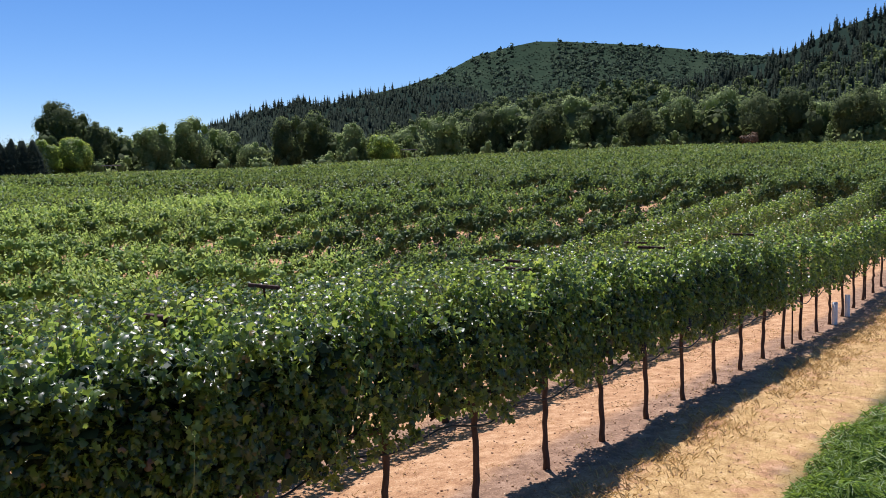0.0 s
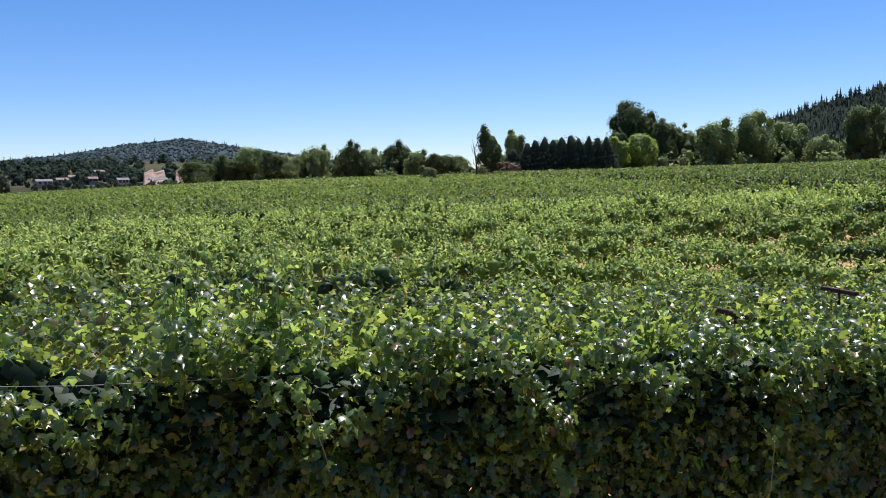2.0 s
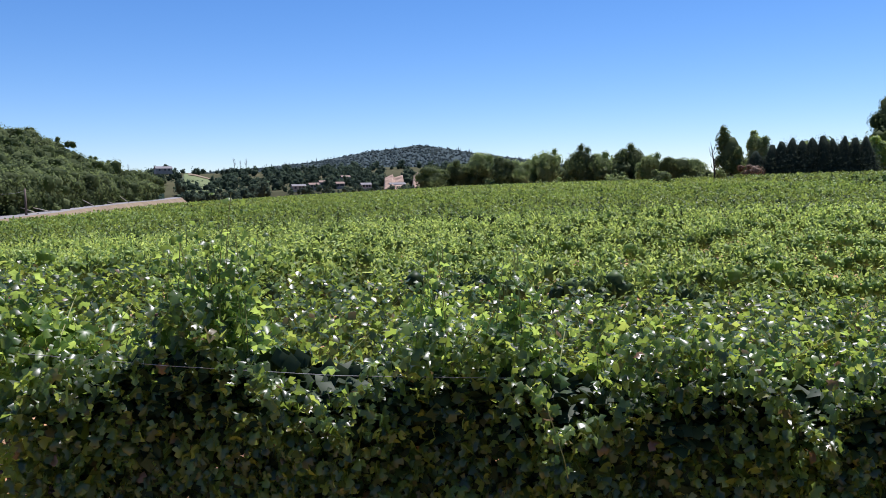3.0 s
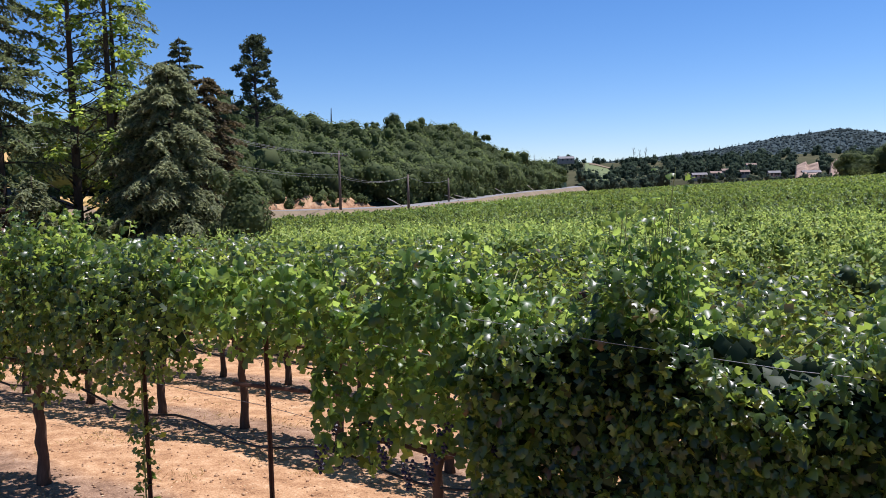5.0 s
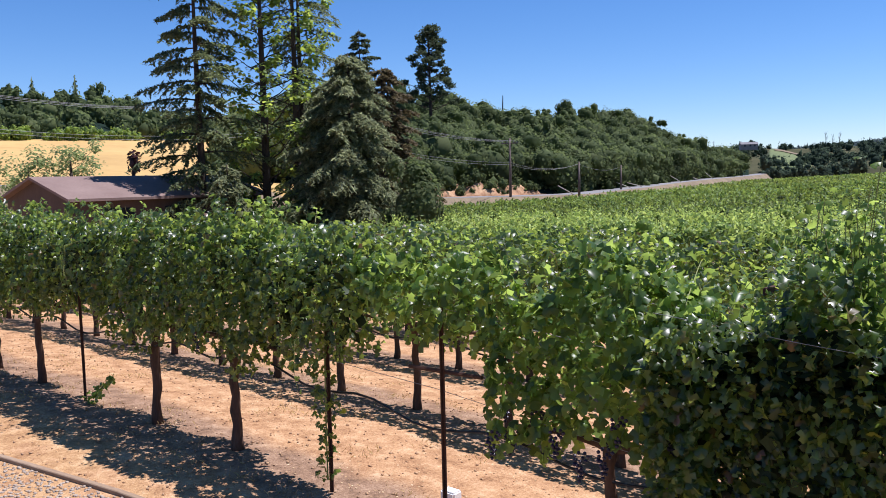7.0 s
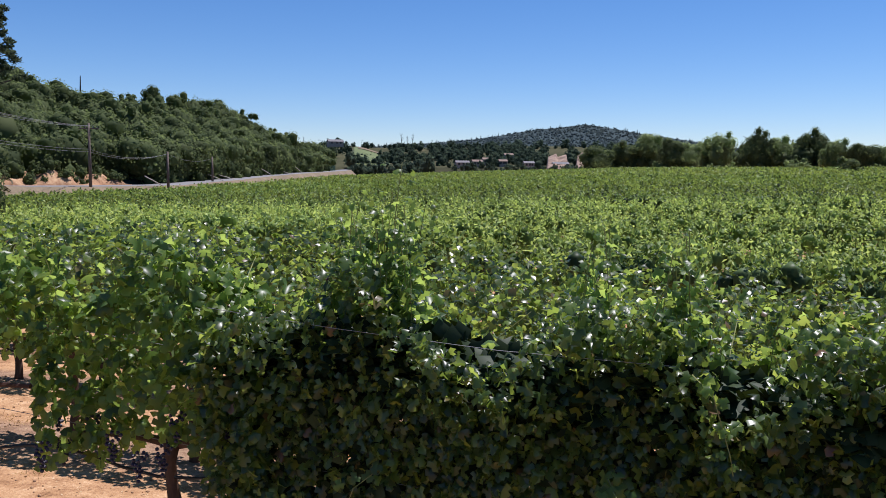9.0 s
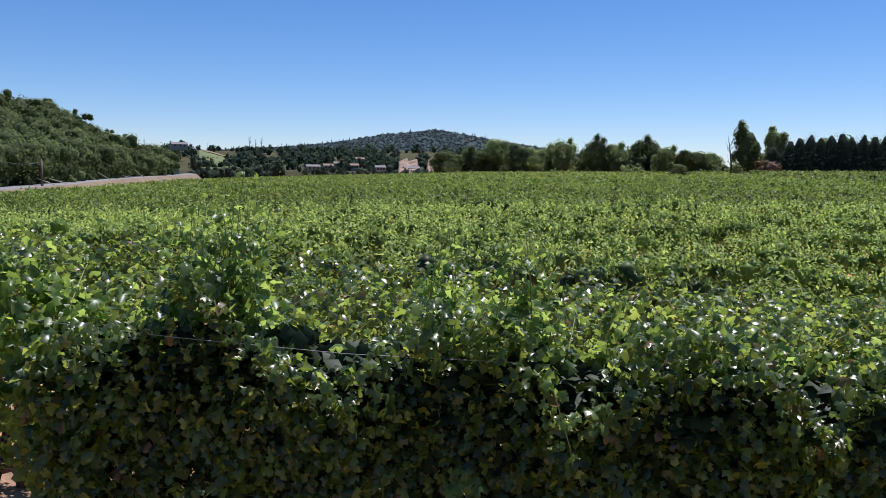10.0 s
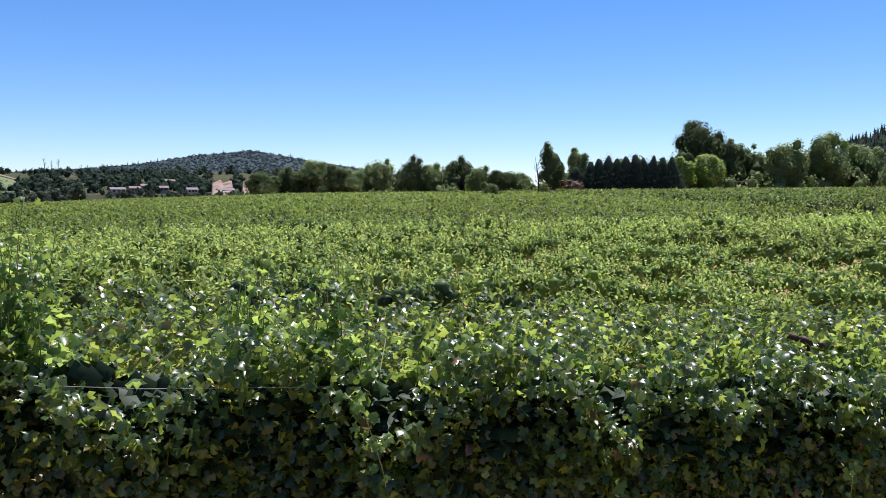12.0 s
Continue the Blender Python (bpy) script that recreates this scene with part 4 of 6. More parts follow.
# the high dome, the wooded ridge before it and the near conifer ridge
dome = hill("mountain", [46, 49, 50, 52.4, 54.8, 57.1, 59, 61, 64.8, 68.4, 71, 74, 80, 90], [5.05, 5.65, 5.85, 6.55, 7.7, 8.2, 8.5, 8.4, 8.0, 7.5, 6.95, 6.6, 6.4, 5.4], 700.0, 1500.0, 2.0, M_CHAPARRAL, "high rounded mountain covered in green scrub and trees", 0.3, 3)
drift = lambda A, U: np.sin(A * 1.3 + 4 * U) + np.sin(A * 3.1 - 7 * U + 1) + np.sin(A * 7.3 + 11 * U) + np.sin(A * 0.6 + 1) > -0.7 + 1.2 * (U - 0.55) + np.where(A < 60, 0.7, -0.4) * smooth01(0.35, 0.7, U)
thicket("mountain_scrub", cover(dome, 5200, 46, 76, (2.5, 5.5), 30), M_FARWOOD, "low scrub over the whole mountain", TINY_BLOBS)
thicket("mountain_woods", cover(dome, 5600, 46, 76, (6, 15), 31, 0.0, 1.0, 1.0, drift), M_FARWOOD, "scrub and small trees over the whole mountain", TINY_BLOBS)
thicket("mountain_conifers", cover(dome, 420, 46, 76, (7, 14), 32, 0.0, 0.6), M_FARWOOD, "scattered conifers on the mountain's flank", SPIRES)
spur = hill("wooded_spur", [33, 35, 37, 39.5, 43, 43.8, 47.2, 50, 52.4, 55, 60], [1.3, 2.15, 3.35, 4.25, 4.95, 4.6, 5.25, 5.55, 5.7, 5.0, 2.2], 520.0, 1000.0, 0.6, M_SCRUB, "long dark wooded spur below the mountain", 0.2, 5)
thicket("spur_conifers", cover(spur, 2600, 34.5, 58, (6, 16), 33), M_PINEWOOD, "dense dark conifers along the spur", SPIRES)
ridge = hill("conifer_ridge", [66, 69.5, 71.6, 74, 76.4, 77.6, 79.5, 80.7, 86, 95], [3.8, 5.4, 5.7, 6.2, 7.2, 7.8, 8.3, 8.5, 9.0, 9.2], 400.0, 720.0, 1.5, M_SCRUB, "near ridge dark with tall conifers", 0.2, 7)
thicket("ridge_conifers", cover(ridge, 1100, 67, 86, (7, 15), 34), M_PINEWOOD, "tall dark conifers on the near ridge", BIG_SPIRES)
thicket("ridge_oaks", cover(ridge, 260, 66, 86, (8, 13), 35, 0.0, 0.7), M_OAK, "round oaks low on the near ridge", BLOBS)
foot = hill("foothill", [47, 50, 54, 60, 66, 70, 76], [1.5, 2.8, 3.7, 4.7, 4.9, 4.4, 3.0], 420.0, 640.0, 1.2, M_SCRUB, "green wooded foothill", 0.2, 9)
thicket("foothill_woods", cover(foot, 440, 47, 76, (8, 14), 36), M_OAK, "mixed green woods on the foothill", BLOBS)

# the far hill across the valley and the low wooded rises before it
# haze on this hill is only in its ground and leaf colours
west = hill("far_hill", [-26, -19.7, -16.6, -13.2, -10, -7.2, -4.9, -3.3, -1.3, 0.6, 2.6, 3.6, 6, 9], [1.0, 1.3, 1.65, 1.85, 2.2, 2.7, 2.95, 3.15, 2.85, 2.5, 2.2, 2.05, 1.6, 1.2], 1100.0, 1900.0, 0.4, M_FARSLOPE_HAZE, "far hill across the valley, coloured blue-grey for haze", 0.12, 11)
thicket("far_hill_woods", cover(west, 5200, -24, 8, (6, 11), 37), M_FARHILL_HAZE, "distant woods over the far hill, haze put into their colour", [*SPIRES[:1], *TINY_BLOBS[:6]])
low = hill("low_rise", [-30, -25, -22.8, -20.6, -18.2, -15.7, -13, -9.5, -6, -3, 0, 3, 6], [0.6, 1.1, 1.4, 1.65, 1.45, 1.5, 1.5, 1.6, 1.65, 1.6, 1.4, 1.1, 0.7], 480.0, 800.0, 0.05, M_RISE, "low dry rise with oaks and houses", 0.06, 13)
clearing = lambda A, U: ~((((A > -5.9) & (A < -4.3)) | ((A > -3.75) & (A < -2.8))) & (U > 0.0) & (U < 0.9)) & ~((A > -19.6) & (A < -16.9) & (U > 0.45) & (U < 0.92)) & ~((A > -20.6) & (A < -19.8) & (U < 0.55)) 
thicket("rise_woods", cover(low, 900, -30, 5, (5, 10), 38, 0, 1, 0.8, clearing), M_FARWOOD, "dark oaks scattered over the dry rise", BLOBS)
g = np.random.default_rng(44)
az = np.concatenate([g.uniform(-19.6, -14, 30), g.uniform(-12, -1, 60), g.uniform(-16.2, -14.0, 10)])
r = 325 + g.uniform(0, 60, len(az))
x, y = polar(az, r)
size = g.uniform(5.0, 8.0, len(az))
size[(az > -12.2) & (az < -2.6)] *= 0.5
size[-10:] *= 1.3
thicket("valley_trees", np.stack([x, y, height(x, y) - 0.3, size], 1), M_FARWOOD, "dark trees and hedges across the field's far end", BLOBS)

# bare slopes, a green slope with its track, and houses at the valley's end
M_CLIFF = rough_material("bare_earth", [(0.35, (0.1, 0.07, 0.05)), (0.5, (0.25, 0.175, 0.125)), (0.65, (0.36, 0.265, 0.19))], 0.12, 0.95, 0.4, 0.5)
M_GREEN_SLOPE = rough_material("grassy_slope", [(0.3, (0.09, 0.12, 0.045)), (0.55, (0.14, 0.17, 0.065)), (0.8, (0.22, 0.22, 0.1))], 0.05, 0.95, 0.2, 0.6)
for k, (a0, a1, top, rr) in enumerate(((-5.9, -4.3, 1.15, 455), (-3.9, -2.7, 1.25, 460))):
    m = (a0 + a1) / 2
    hill("bare_slope", [a0, a0 + 0.15, m - 0.1, m, a1 - 0.2, a1], [0.1, top * 0.8, top, top * 0.8, top * 0.95, 0.1], float(rr), rr + 50.0, 0.0, M_CLIFF, "bare tan earth slope between dark oaks", 0.12, k, (40, 12))
az = np.concatenate([g.uniform(-6.6, -2.2, 26), g.uniform(-12.5, -6.5, 34)])
r = 440 + g.uniform(0, 14, len(az))
x, y = polar(az, r)
thicket("valley_shrubs", np.stack([x, y, EYE + np.tan(np.radians(0.08)) * r - 1.5, g.uniform(2.5, 5.0, len(az))], 1), M_FARWOOD, "dark shrubs before the houses and bare slopes", BLOBS)
verdant = hill("green_slope", [-19.7, -19.3, -18.6, -17.6, -16.8], [0.6, 1.5, 1.4, 1.1, 0.5], 500.0, 640.0, 0.3, M_GREEN_SLOPE, "pale green grassy slope on the wooded rise", 0.03, 3, (40, 10))
a = np.linspace(-19.0, -16.95, 24)
up = np.stack([np.stack(verdant(a, 0 * a + u)[:3], 1) + np.array([0, 0, 0.5]) for u in (0.9, 1.0)], 1).reshape(-1, 3)
tagged(sheet("farm_track", up, [(2 * k, 2 * k + 2, 2 * k + 3, 2 * k + 1) for k in range(23)], M_VERGE), "pale dirt track along the top of a green slope", "track", kind="structure")
M_PALE = rough_material("pale_wall", [(0.3, (0.22, 0.19, 0.165)), (0.7, (0.33, 0.3, 0.27))], 0.4, 0.8, 0.1)
M_TANROOF = rough_material("tan_roof", [(0.3, (0.17, 0.12, 0.09)), (0.7, (0.26, 0.19, 0.145))], 0.4, 0.8, 0.1)
M_SLATE = rough_material("grey_roof", [(0.3, (0.12, 0.115, 0.115)), (0.7, (0.2, 0.195, 0.195))], 0.4, 0.7, 0.1)


def cottage(az, r, base_el, wide, deep, wall, label, roof=None):
    root = new("house")
    tagged(root, label, "house", "far houses")
    bm = bmesh.new()
    box(bm, (-wide / 2, -deep / 2, -1.5), (wide / 2, deep / 2, wall))
    part("wall", bm, M_PALE, root)
    for s in (-1, 1):
        bm = bmesh.new()
        e, t = deep / 2 + 0.4, wall + deep * 0.22
        vs = [bm.verts.new((x, y, z + dz)) for dz in (0, -0.18) for x, y, z in ((-wide / 2 - 0.3, s * e, wall - 0.1), (wide / 2 + 0.3, s * e, wall - 0.1), (wide / 2 + 0.3, 0, t), (-wide / 2 - 0.3, 0, t))]
        for q in ((0, 1, 2, 3), (7, 6, 5, 4), (0, 4, 5, 1), (1, 5, 6, 2), (2, 6, 7, 3), (3, 7, 4, 0)):
            bm.faces.new([vs[k] for k in q])
        bmesh.ops.recalc_face_normals(bm, faces=bm.faces)
        part("roof", bm, roof or M_SLATE, root)
    for q in (-0.28, 0.05, 0.3):
        bm = bmesh.new()
        box(bm, (wide * q - 0.6, -deep / 2 - 0.05, 0.8), (wide * q + 0.6, -deep / 2 - 0.01, 2.1))
        part("window", bm, M_PANE, root)
    x, y = polar(az, r)
    root.matrix_basis = pose(x, y, EYE + math.tan(radians(base_el)) * r, 0, 0, -az + 12)
    return root


M_PANE = rough_material("dark_pane", [(0.3, (0.02, 0.025, 0.03)), (0.7, (0.05, 0.055, 0.06))], 1, 0.2, 0.0)
for a, u, wide, wall, roof, label in ((-11.75, 0.06, 8, 2.4, M_SLATE, "low pale house with a grey roof across the field"), (-10.7, 0.1, 6, 2.6, M_TANROOF, "small tan house with a brown roof across the field"), (-10.0, 0.16, 6, 2.8, M_TANROOF, "small tan house with a brown roof across the field"), (-8.5, 0.3, 6, 4.2, M_TANROOF, "tall tan house with a brown roof across the field"),
                                      (-8.9, 0.12, 5, 2.4, M_TANROOF, "small tan house with a brown roof across the field"), (-7.1, 0.05, 6, 2.4, M_SLATE, "low pale farm building with a grey roof across the field"), (-4.9, 0.03, 9, 2.4, M_SLATE, "pale house below a bare slope across the field"), (-3.3, 0.06, 5, 2.2, M_SLATE, "small pale house among dark oaks across the field")):
    at_rise = low(np.array([a]), np.array([u]))
    r = float(at_rise[3][0]) - 12
    cottage(a, r, math.degrees(math.atan2(float(at_rise[2][0]) + 0.3 - EYE, r)), wide, 5, wall, label, roof)
cottage(1.9, 900, 1.0, 14, 10, 4.0, "pale house high on the far hill")
cottage(-20.6, 600, 1.62, 11, 7, 2.4, "wide pale house on the wooded rise", M_SLATE)
for az, r, el in ((50.0, 243, 1.15), (30.2, 220, 0.62)):
    x, y = polar(az, r)
    z = float(height(x, y))
    top = EYE + math.tan(radians(el + 0.32)) * r - z
    shed = new("field_shelter")
    tagged(shed, "small open shelter with a pale flat roof at the field's edge", "shelter", "field shelters")
    for sx in (-1.5, 1.5):
        for sy in (-1.1, 1.1):
            bm = bmesh.new()
            tube(bm, [(sx, sy, -0.2), (sx, sy, top - 0.1)], [0.09, 0.09], 6)
            part("post", bm, M_TREEBARK, shed)
    bm = bmesh.new()
    box(bm, (-2.3, -1.7, top - 0.12), (2.3, 1.7, top + 0.12), 0.03)
    part("roof", bm, M_PALE, shed)
    shed.matrix_basis = pose(x, y, z, 0, 0, -az)

# the oak hill above the road
road_az = [-80, -70, -60, -50, -41, -36, -32, -28, -25, -22, -20.4, -19.8]
road_r = [60, 64, 72, 88, 108, 115, 123, 150, 186, 240, 300, 380]
road_z = [3.3, 3.0, 2.6, 1.4, 0.35, 0.22, 0.2, 0.6, 1.15, 1.6, 1.9, 2.2]
oak = hill("oak_hill", [-56, -52, -48, -43.8, -40.4, -38.5, -35.7, -33.4, -32.4, -31, -28.5, -26.6, -24.4, -23, -21.9, -20.6], [2.5, 4.0, 4.8, 4.6, 4.4, 3.9, 3.35, 3.3, 3.4, 3.3, 2.95, 2.5, 1.6, 1.0, 0.6, 0.2],
           (road_az, [v + 9 for v in road_r]), (road_az, [v + 85 for v in road_r]), (road_az, [0.6, 0.6, 0.2, -0.3, -0.9, -1.0, -0.95, -0.6, -0.4, -0.25, -0.15, -0.1]), M_SCRUB, "steep hill wooded with dark oaks above the road", 0.2, 15)
thicket("oak_wood", np.concatenate([cover(oak, 430, -56, -21, (5.0, 9.0), 39, 0.0, 1.0, 0.75), cover(oak, 90, -34, -22, (6, 9), 40, 0.0, 0.05)]), M_OAK, "dense dark evergreen oaks covering the hill", BIG_BLOBS)
x, y, z, r = oak(np.array([-32.5]), np.array([0.98]))
at_polar(broadleaf(360, M_OAK, 7.5, 7.5, 900, 0.5, 0.1, label="large dark oak standing out on the hill's crest", lobes=9), -32.5, float(r[0]), float(z[0]) - 0.5)


def strip(name, az, r, z, half, skirt, mat, label):
    n = 120
    a = np.linspace(az[0], az[-1], n)
    cx, cy = polar(a, np.interp(a, az, r))
    cz = np.interp(a, az, z)
    d = np.stack([np.gradient(cx), np.gradient(cy)], 1)
    d /= np.linalg.norm(d, axis=1, keepdims=True)
    q = np.stack([-d[:, 1], d[:, 0]], 1)
    V = []
    for off, dz in ((-half - skirt, -2.5), (-half, 0), (0, 0.06), (half, 0), (half + skirt, -2.5)):
        V.append(np.stack([cx + q[:, 0] * off, cy + q[:, 1] * off, cz + dz], 1))
    V = np.stack(V, 1).reshape(-1, 3)
    i, j = np.meshgrid(np.arange(n - 1), np.arange(4), indexing="ij")
    F = np.stack([i * 5 + j, (i + 1) * 5 + j, (i + 1) * 5 + j + 1, i * 5 + j + 1], 2).reshape(-1, 4)
    return tagged(sheet(name, V, F, mat, smooth=True), label, "road", kind="structure")


strip("road_verge", road_az, road_r, [v - 0.05 for v in road_z], 3.6, 3.0, M_VERGE, "dry grass verge along the country road")
strip("road", road_az, road_r, road_z, 2.7, 0.2, M_ROAD, "pale grey asphalt country road")

# the cut bank by the road
bank = hill("cut_bank", [-46, -44.5, -42.6, -42.2, -41.4, -41, -40.2, -39.9, -39.2, -38.6, -38.2, -37.4, -36.9, -36.2, -35.4, -34], [-0.9, -0.6, -0.5, -0.3, -0.25, -0.45, -0.3, -0.55, -0.35, -0.2, -0.4, -0.3, -0.55, -0.5, -0.8, -1.1], (road_az, [v + 5.5 for v in road_r]), (road_az, [v + 9.5 for v in road_r]), -1.2, M_BANK, "ochre earth cut bank with dry grass beside the road", 0.5, 17, (150, 8))
g = np.random.default_rng(57)
x, y, z, r = bank(g.uniform(-45, -34.5, 46), g.uniform(0.2, 1.0, 46))
thicket("bank_shrubs", np.stack([x, y, z - 0.3, g.uniform(0.9, 2.4, 46)], 1), M_OAK, "low dark shrubs growing on the cut bank", BLOBS)

# the golden slope, its top hedge and the wooded hill behind
gold = hill("golden_slope", [-100, -85, -70, -61, -55, -50, -46], [3.2, 3.25, 3.1, 3.05, 2.9, 2.6, 2.0], 78.0, 240.0, (([-100, -70, -60, -50, -46]), [0.3, 0.3, 0.1, -0.6, -0.8]), M_GOLD, "smooth golden hillside of mown dry grass", 0.03, 19)
g = np.random.default_rng(51)
x, y, z, r = gold(g.uniform(-82, -50, 180), g.uniform(0.97, 1.0, 180))
thicket("hedge_vines", np.stack([x, y, z - 0.3, g.uniform(2.6, 4.4, 180)], 1), M_LIME, "bright green vines along the top of the golden slope", BLOBS)
backhill = hill("back_hill", [-110, -90, -70.2, -68.6, -65.4, -64, -62.4, -60.7, -57, -54, -50], [6.5, 6.6, 6.4, 5.8, 5.5, 5.6, 5.1, 4.2, 3.6, 3.4, 3.0], 262.0, 400.0, 2.9, M_SCRUB, "dark wooded hill behind the golden slope", 0.2, 23)
thicket("back_hill_woods", cover(backhill, 340, -100, -50, (6, 11), 41), M_OAK, "dark mixed woods on the hill", BLOBS)
thicket("back_hill_pines", cover(backhill, 5, -90, -61, (9, 13), 42, 0.8, 1.0), M_CONIFER, "pines standing above the wooded hill", BIG_SPIRES)


# ======== the trees by the house ========
def cedar(seed, high, spread, boughs, mat, label, low=0.05, droop=0.2, sprays=16, needle=0.24, hang=0.5, taper=0.6, twigs=14, up=0.12, name="cedar_tree"):
    """A conifer with long level boughs; side twigs with needle sprays hang from each."""
    g = np.random.default_rng(seed)
    root = new(name)
    tagged(root, label, "tree", "trees by the house")
    bm = bmesh.new()
    t = 0.008 * high + 0.04
    tube(bm, [(0, 0, -1.2), (0.05, 0, high * 0.3), (-0.04, 0, high * 0.65), (0, 0, high)], [t * 1.25, t, t * 0.6, 0.02], 8)
    at, tt = [], []
    for k in range(boughs):
        f = low + (0.99 - low) * (k + g.uniform(0, 1)) / boughs
        a = k * 2.4 + g.uniform(-0.5, 0.5)
        L = spread * (1 - f) ** taper * g.uniform(0.6, 1.12) + 0.2
        d = np.array([math.cos(a), math.sin(a), 0])
        e = np.array([-d[1], d[0], 0])
        curve = lambda s: np.array([0, 0, high * f]) + d * L * s + np.array([0, 0, L * (up * s - droop * s * s)])
        tube(bm, [tuple(curve(s)) for s in (0, 0.25, 0.5, 0.75, 1.0)], [t * 0.3 * (1 - f * 0.6) * (1 - 0.85 * s) + 0.008 for s in (0, 0.25, 0.5, 0.75, 1.0)], 5)
        for j in range(twigs):
            v = 0.12 + 0.88 * (j + g.random()) / twigs
            side = (-1 if j % 2 else 1) * g.uniform(0.35, 1.0)
            l = (0.26 * L * (1.15 - v) + 0.22) * g.uniform(0.7, 1.3)
            way = d * g.uniform(0.5, 0.9) + e * side
            m = int(sprays * l) + 3
            w = g.random(m)
            p = curve(v) + way * l * w[:, None] + np.stack([0 * w, 0 * w, -hang * l * w ** 1.5], 1) + g.normal(0, 0.035, (m, 3))
            at.append(p)
            tt.append(way * 0.8 + np.array([0, 0, -0.3 - hang]) + g.normal(0, 0.4, (m, 3)))
    part("trunk", bm, M_TREEBARK, root, smooth=True)
    at, tt = np.concatenate(at), np.concatenate(tt)
    n = len(at)
    nn = np.stack([g.normal(0, 0.6, n), g.normal(0, 0.6, n), 0.9 + np.zeros(n)], 1)
    V, F = scatter(NEEDLE_V * np.array([1.25, 1, 1]), FLAKE_F, at, frames(nn, tt), g.uniform(0.7, 1.35, n) * needle)
    sheet("needles", V, F, mat, root)
    return root


def pine(seed, high, wide, low, mat, label, clumps=46, per=80, needle=0.5):
    """A round-topped pine: bushy needle heads at the ends of rising limbs."""
    g = np.random.default_rng(seed)
    root = new("pine_tree")
    tagged(root, label, "tree", "trees by the house")
    bm = bmesh.new()
    tube(bm, [(0, 0, -1.2), (0.1, 0, high * 0.4), (-0.1, 0, high * 0.75), (0, 0, high * 0.97)], [0.36, 0.28, 0.17, 0.03], 8)
    at, tt = [], []
    for k in range(clumps):
        u = (k + g.random()) / clumps
        f = low + (0.97 - low) * u
        a = k * 2.4 + g.uniform(-0.6, 0.6)
        L = wide / 2 * math.sin(math.pi * (0.42 + 0.53 * u)) ** 0.9 * g.uniform(0.35, 1.0)
        e = np.array([math.cos(a) * L, math.sin(a) * L, high * f + L * 0.1])
        tube(bm, [(0, 0, high * f - L * 0.25), tuple(e * np.array([0.5, 0.5, 0]) + np.array([0, 0, high * f - L * 0.1])), tuple(e)], [0.1, 0.07, 0.02], 5)
        rad = g.uniform(0.065, 0.115) * wide
        v = g.normal(size=(per, 3))
        v /= np.linalg.norm(v, axis=1, keepdims=True)
        at.append(e + v * (rad * g.random((per, 1)) ** 0.4) * np.array([1, 1, 0.55]))
        tt.append(v + np.array([0, 0, 0.5]) + g.normal(0, 0.3, (per, 3)))
    at, tt = np.concatenate(at), np.concatenate(tt)
    part("trunk", bm, M_TREEBARK, root, smooth=True)
    V, F = scatter(NEEDLE_V * np.array([1.5, 1, 1]), FLAKE_F, at, frames(g.normal(size=at.shape) + np.array([0, 0, 0.7]), tt), g.uniform(0.7, 1.3, len(at)) * needle)
    sheet("needles", V, F, mat, root)
    return root


def open_tree(seed, high, wide, mat, label, clumps=60, per=60, size=0.22, low=0.18):
    """A tall open broadleaf tree: a straight stem, rising limbs, loose leaf clumps with sky between."""
    g = np.random.default_rng(seed)
    root = new("tree")
    tagged(root, label, "tree", "trees by the house")
    bm = bmesh.new()
    t = 0.2
    tube(bm, [(0, 0, -1.2), (0.05, 0, high * 0.35), (-0.05, 0.05, high * 0.7), (0, 0, high)], [t * 1.2, t, t * 0.6, 0.03], 8)
    at, nn = [], []
    for k in range(clumps):
        f = low + (1 - low) * (k + g.random()) / clumps
        a = k * 2.4 + g.uniform(-0.6, 0.6)
        L = wide / 2 * (0.55 + 0.6 * math.sin(math.pi * min(1, (f - low) / (1 - low) * 0.8 + 0.2))) * g.uniform(0.3, 1.1)
        e = np.array([math.cos(a) * L, math.sin(a) * L, high * f + L * 0.55])
        tube(bm, [(0, 0, high * f), tuple(e * np.array([0.5, 0.5, 0]) + np.array([0, 0, high * f + L * 0.2])), tuple(e)], [0.06 * (1.2 - f), 0.04 * (1.2 - f), 0.008], 5)
        rad = g.uniform(0.35, 0.85)
        v = g.normal(size=(per, 3))
        v /= np.linalg.norm(v, axis=1, keepdims=True)
        at.append(e + v * (rad * g.random((per, 1)) ** 0.4) * np.array([1, 1, 0.75]))
        nn.append(v * 0.6 + np.array([0, 0, 0.8]) + g.normal(0, 0.3, (per, 3)))
    at, nn = np.concatenate(at), np.concatenate(nn)
    V, F = scatter(*DIAMOND, at, frames(nn, g.normal(size=nn.shape) + np.array([0, 0, -0.5])), g.uniform(0.7, 1.3, len(at)) * size)
    part("trunk", bm, M_TREEBARK, root, smooth=True)
    sheet("leaves", V, F, mat, root)
    return root


M_BLUE = leaf_material("deodar_needle", [(0.0, (0.11, 0.135, 0.07)), (0.6, (0.17, 0.2, 0.105)), (1.0, (0.24, 0.265, 0.155))], (0.4, 0.44, 0.22), 0.48, 0.7, 0.2)
M_BROWN = leaf_material("brown_conifer", [(0.0, (0.08, 0.062, 0.034)), (0.6, (0.13, 0.105, 0.058)), (1.0, (0.18, 0.15, 0.085))], (0.2, 0.165, 0.08), 0.4, 0.6, 0.2)
at_polar(cedar(81, 17.5, 4.3, 84, M_CONIFER, "tall dark cedar with layered level boughs", 0.02, 0.26, 30, 0.26, 0.7, 0.55, 18, 0.12), -57.65, 42)
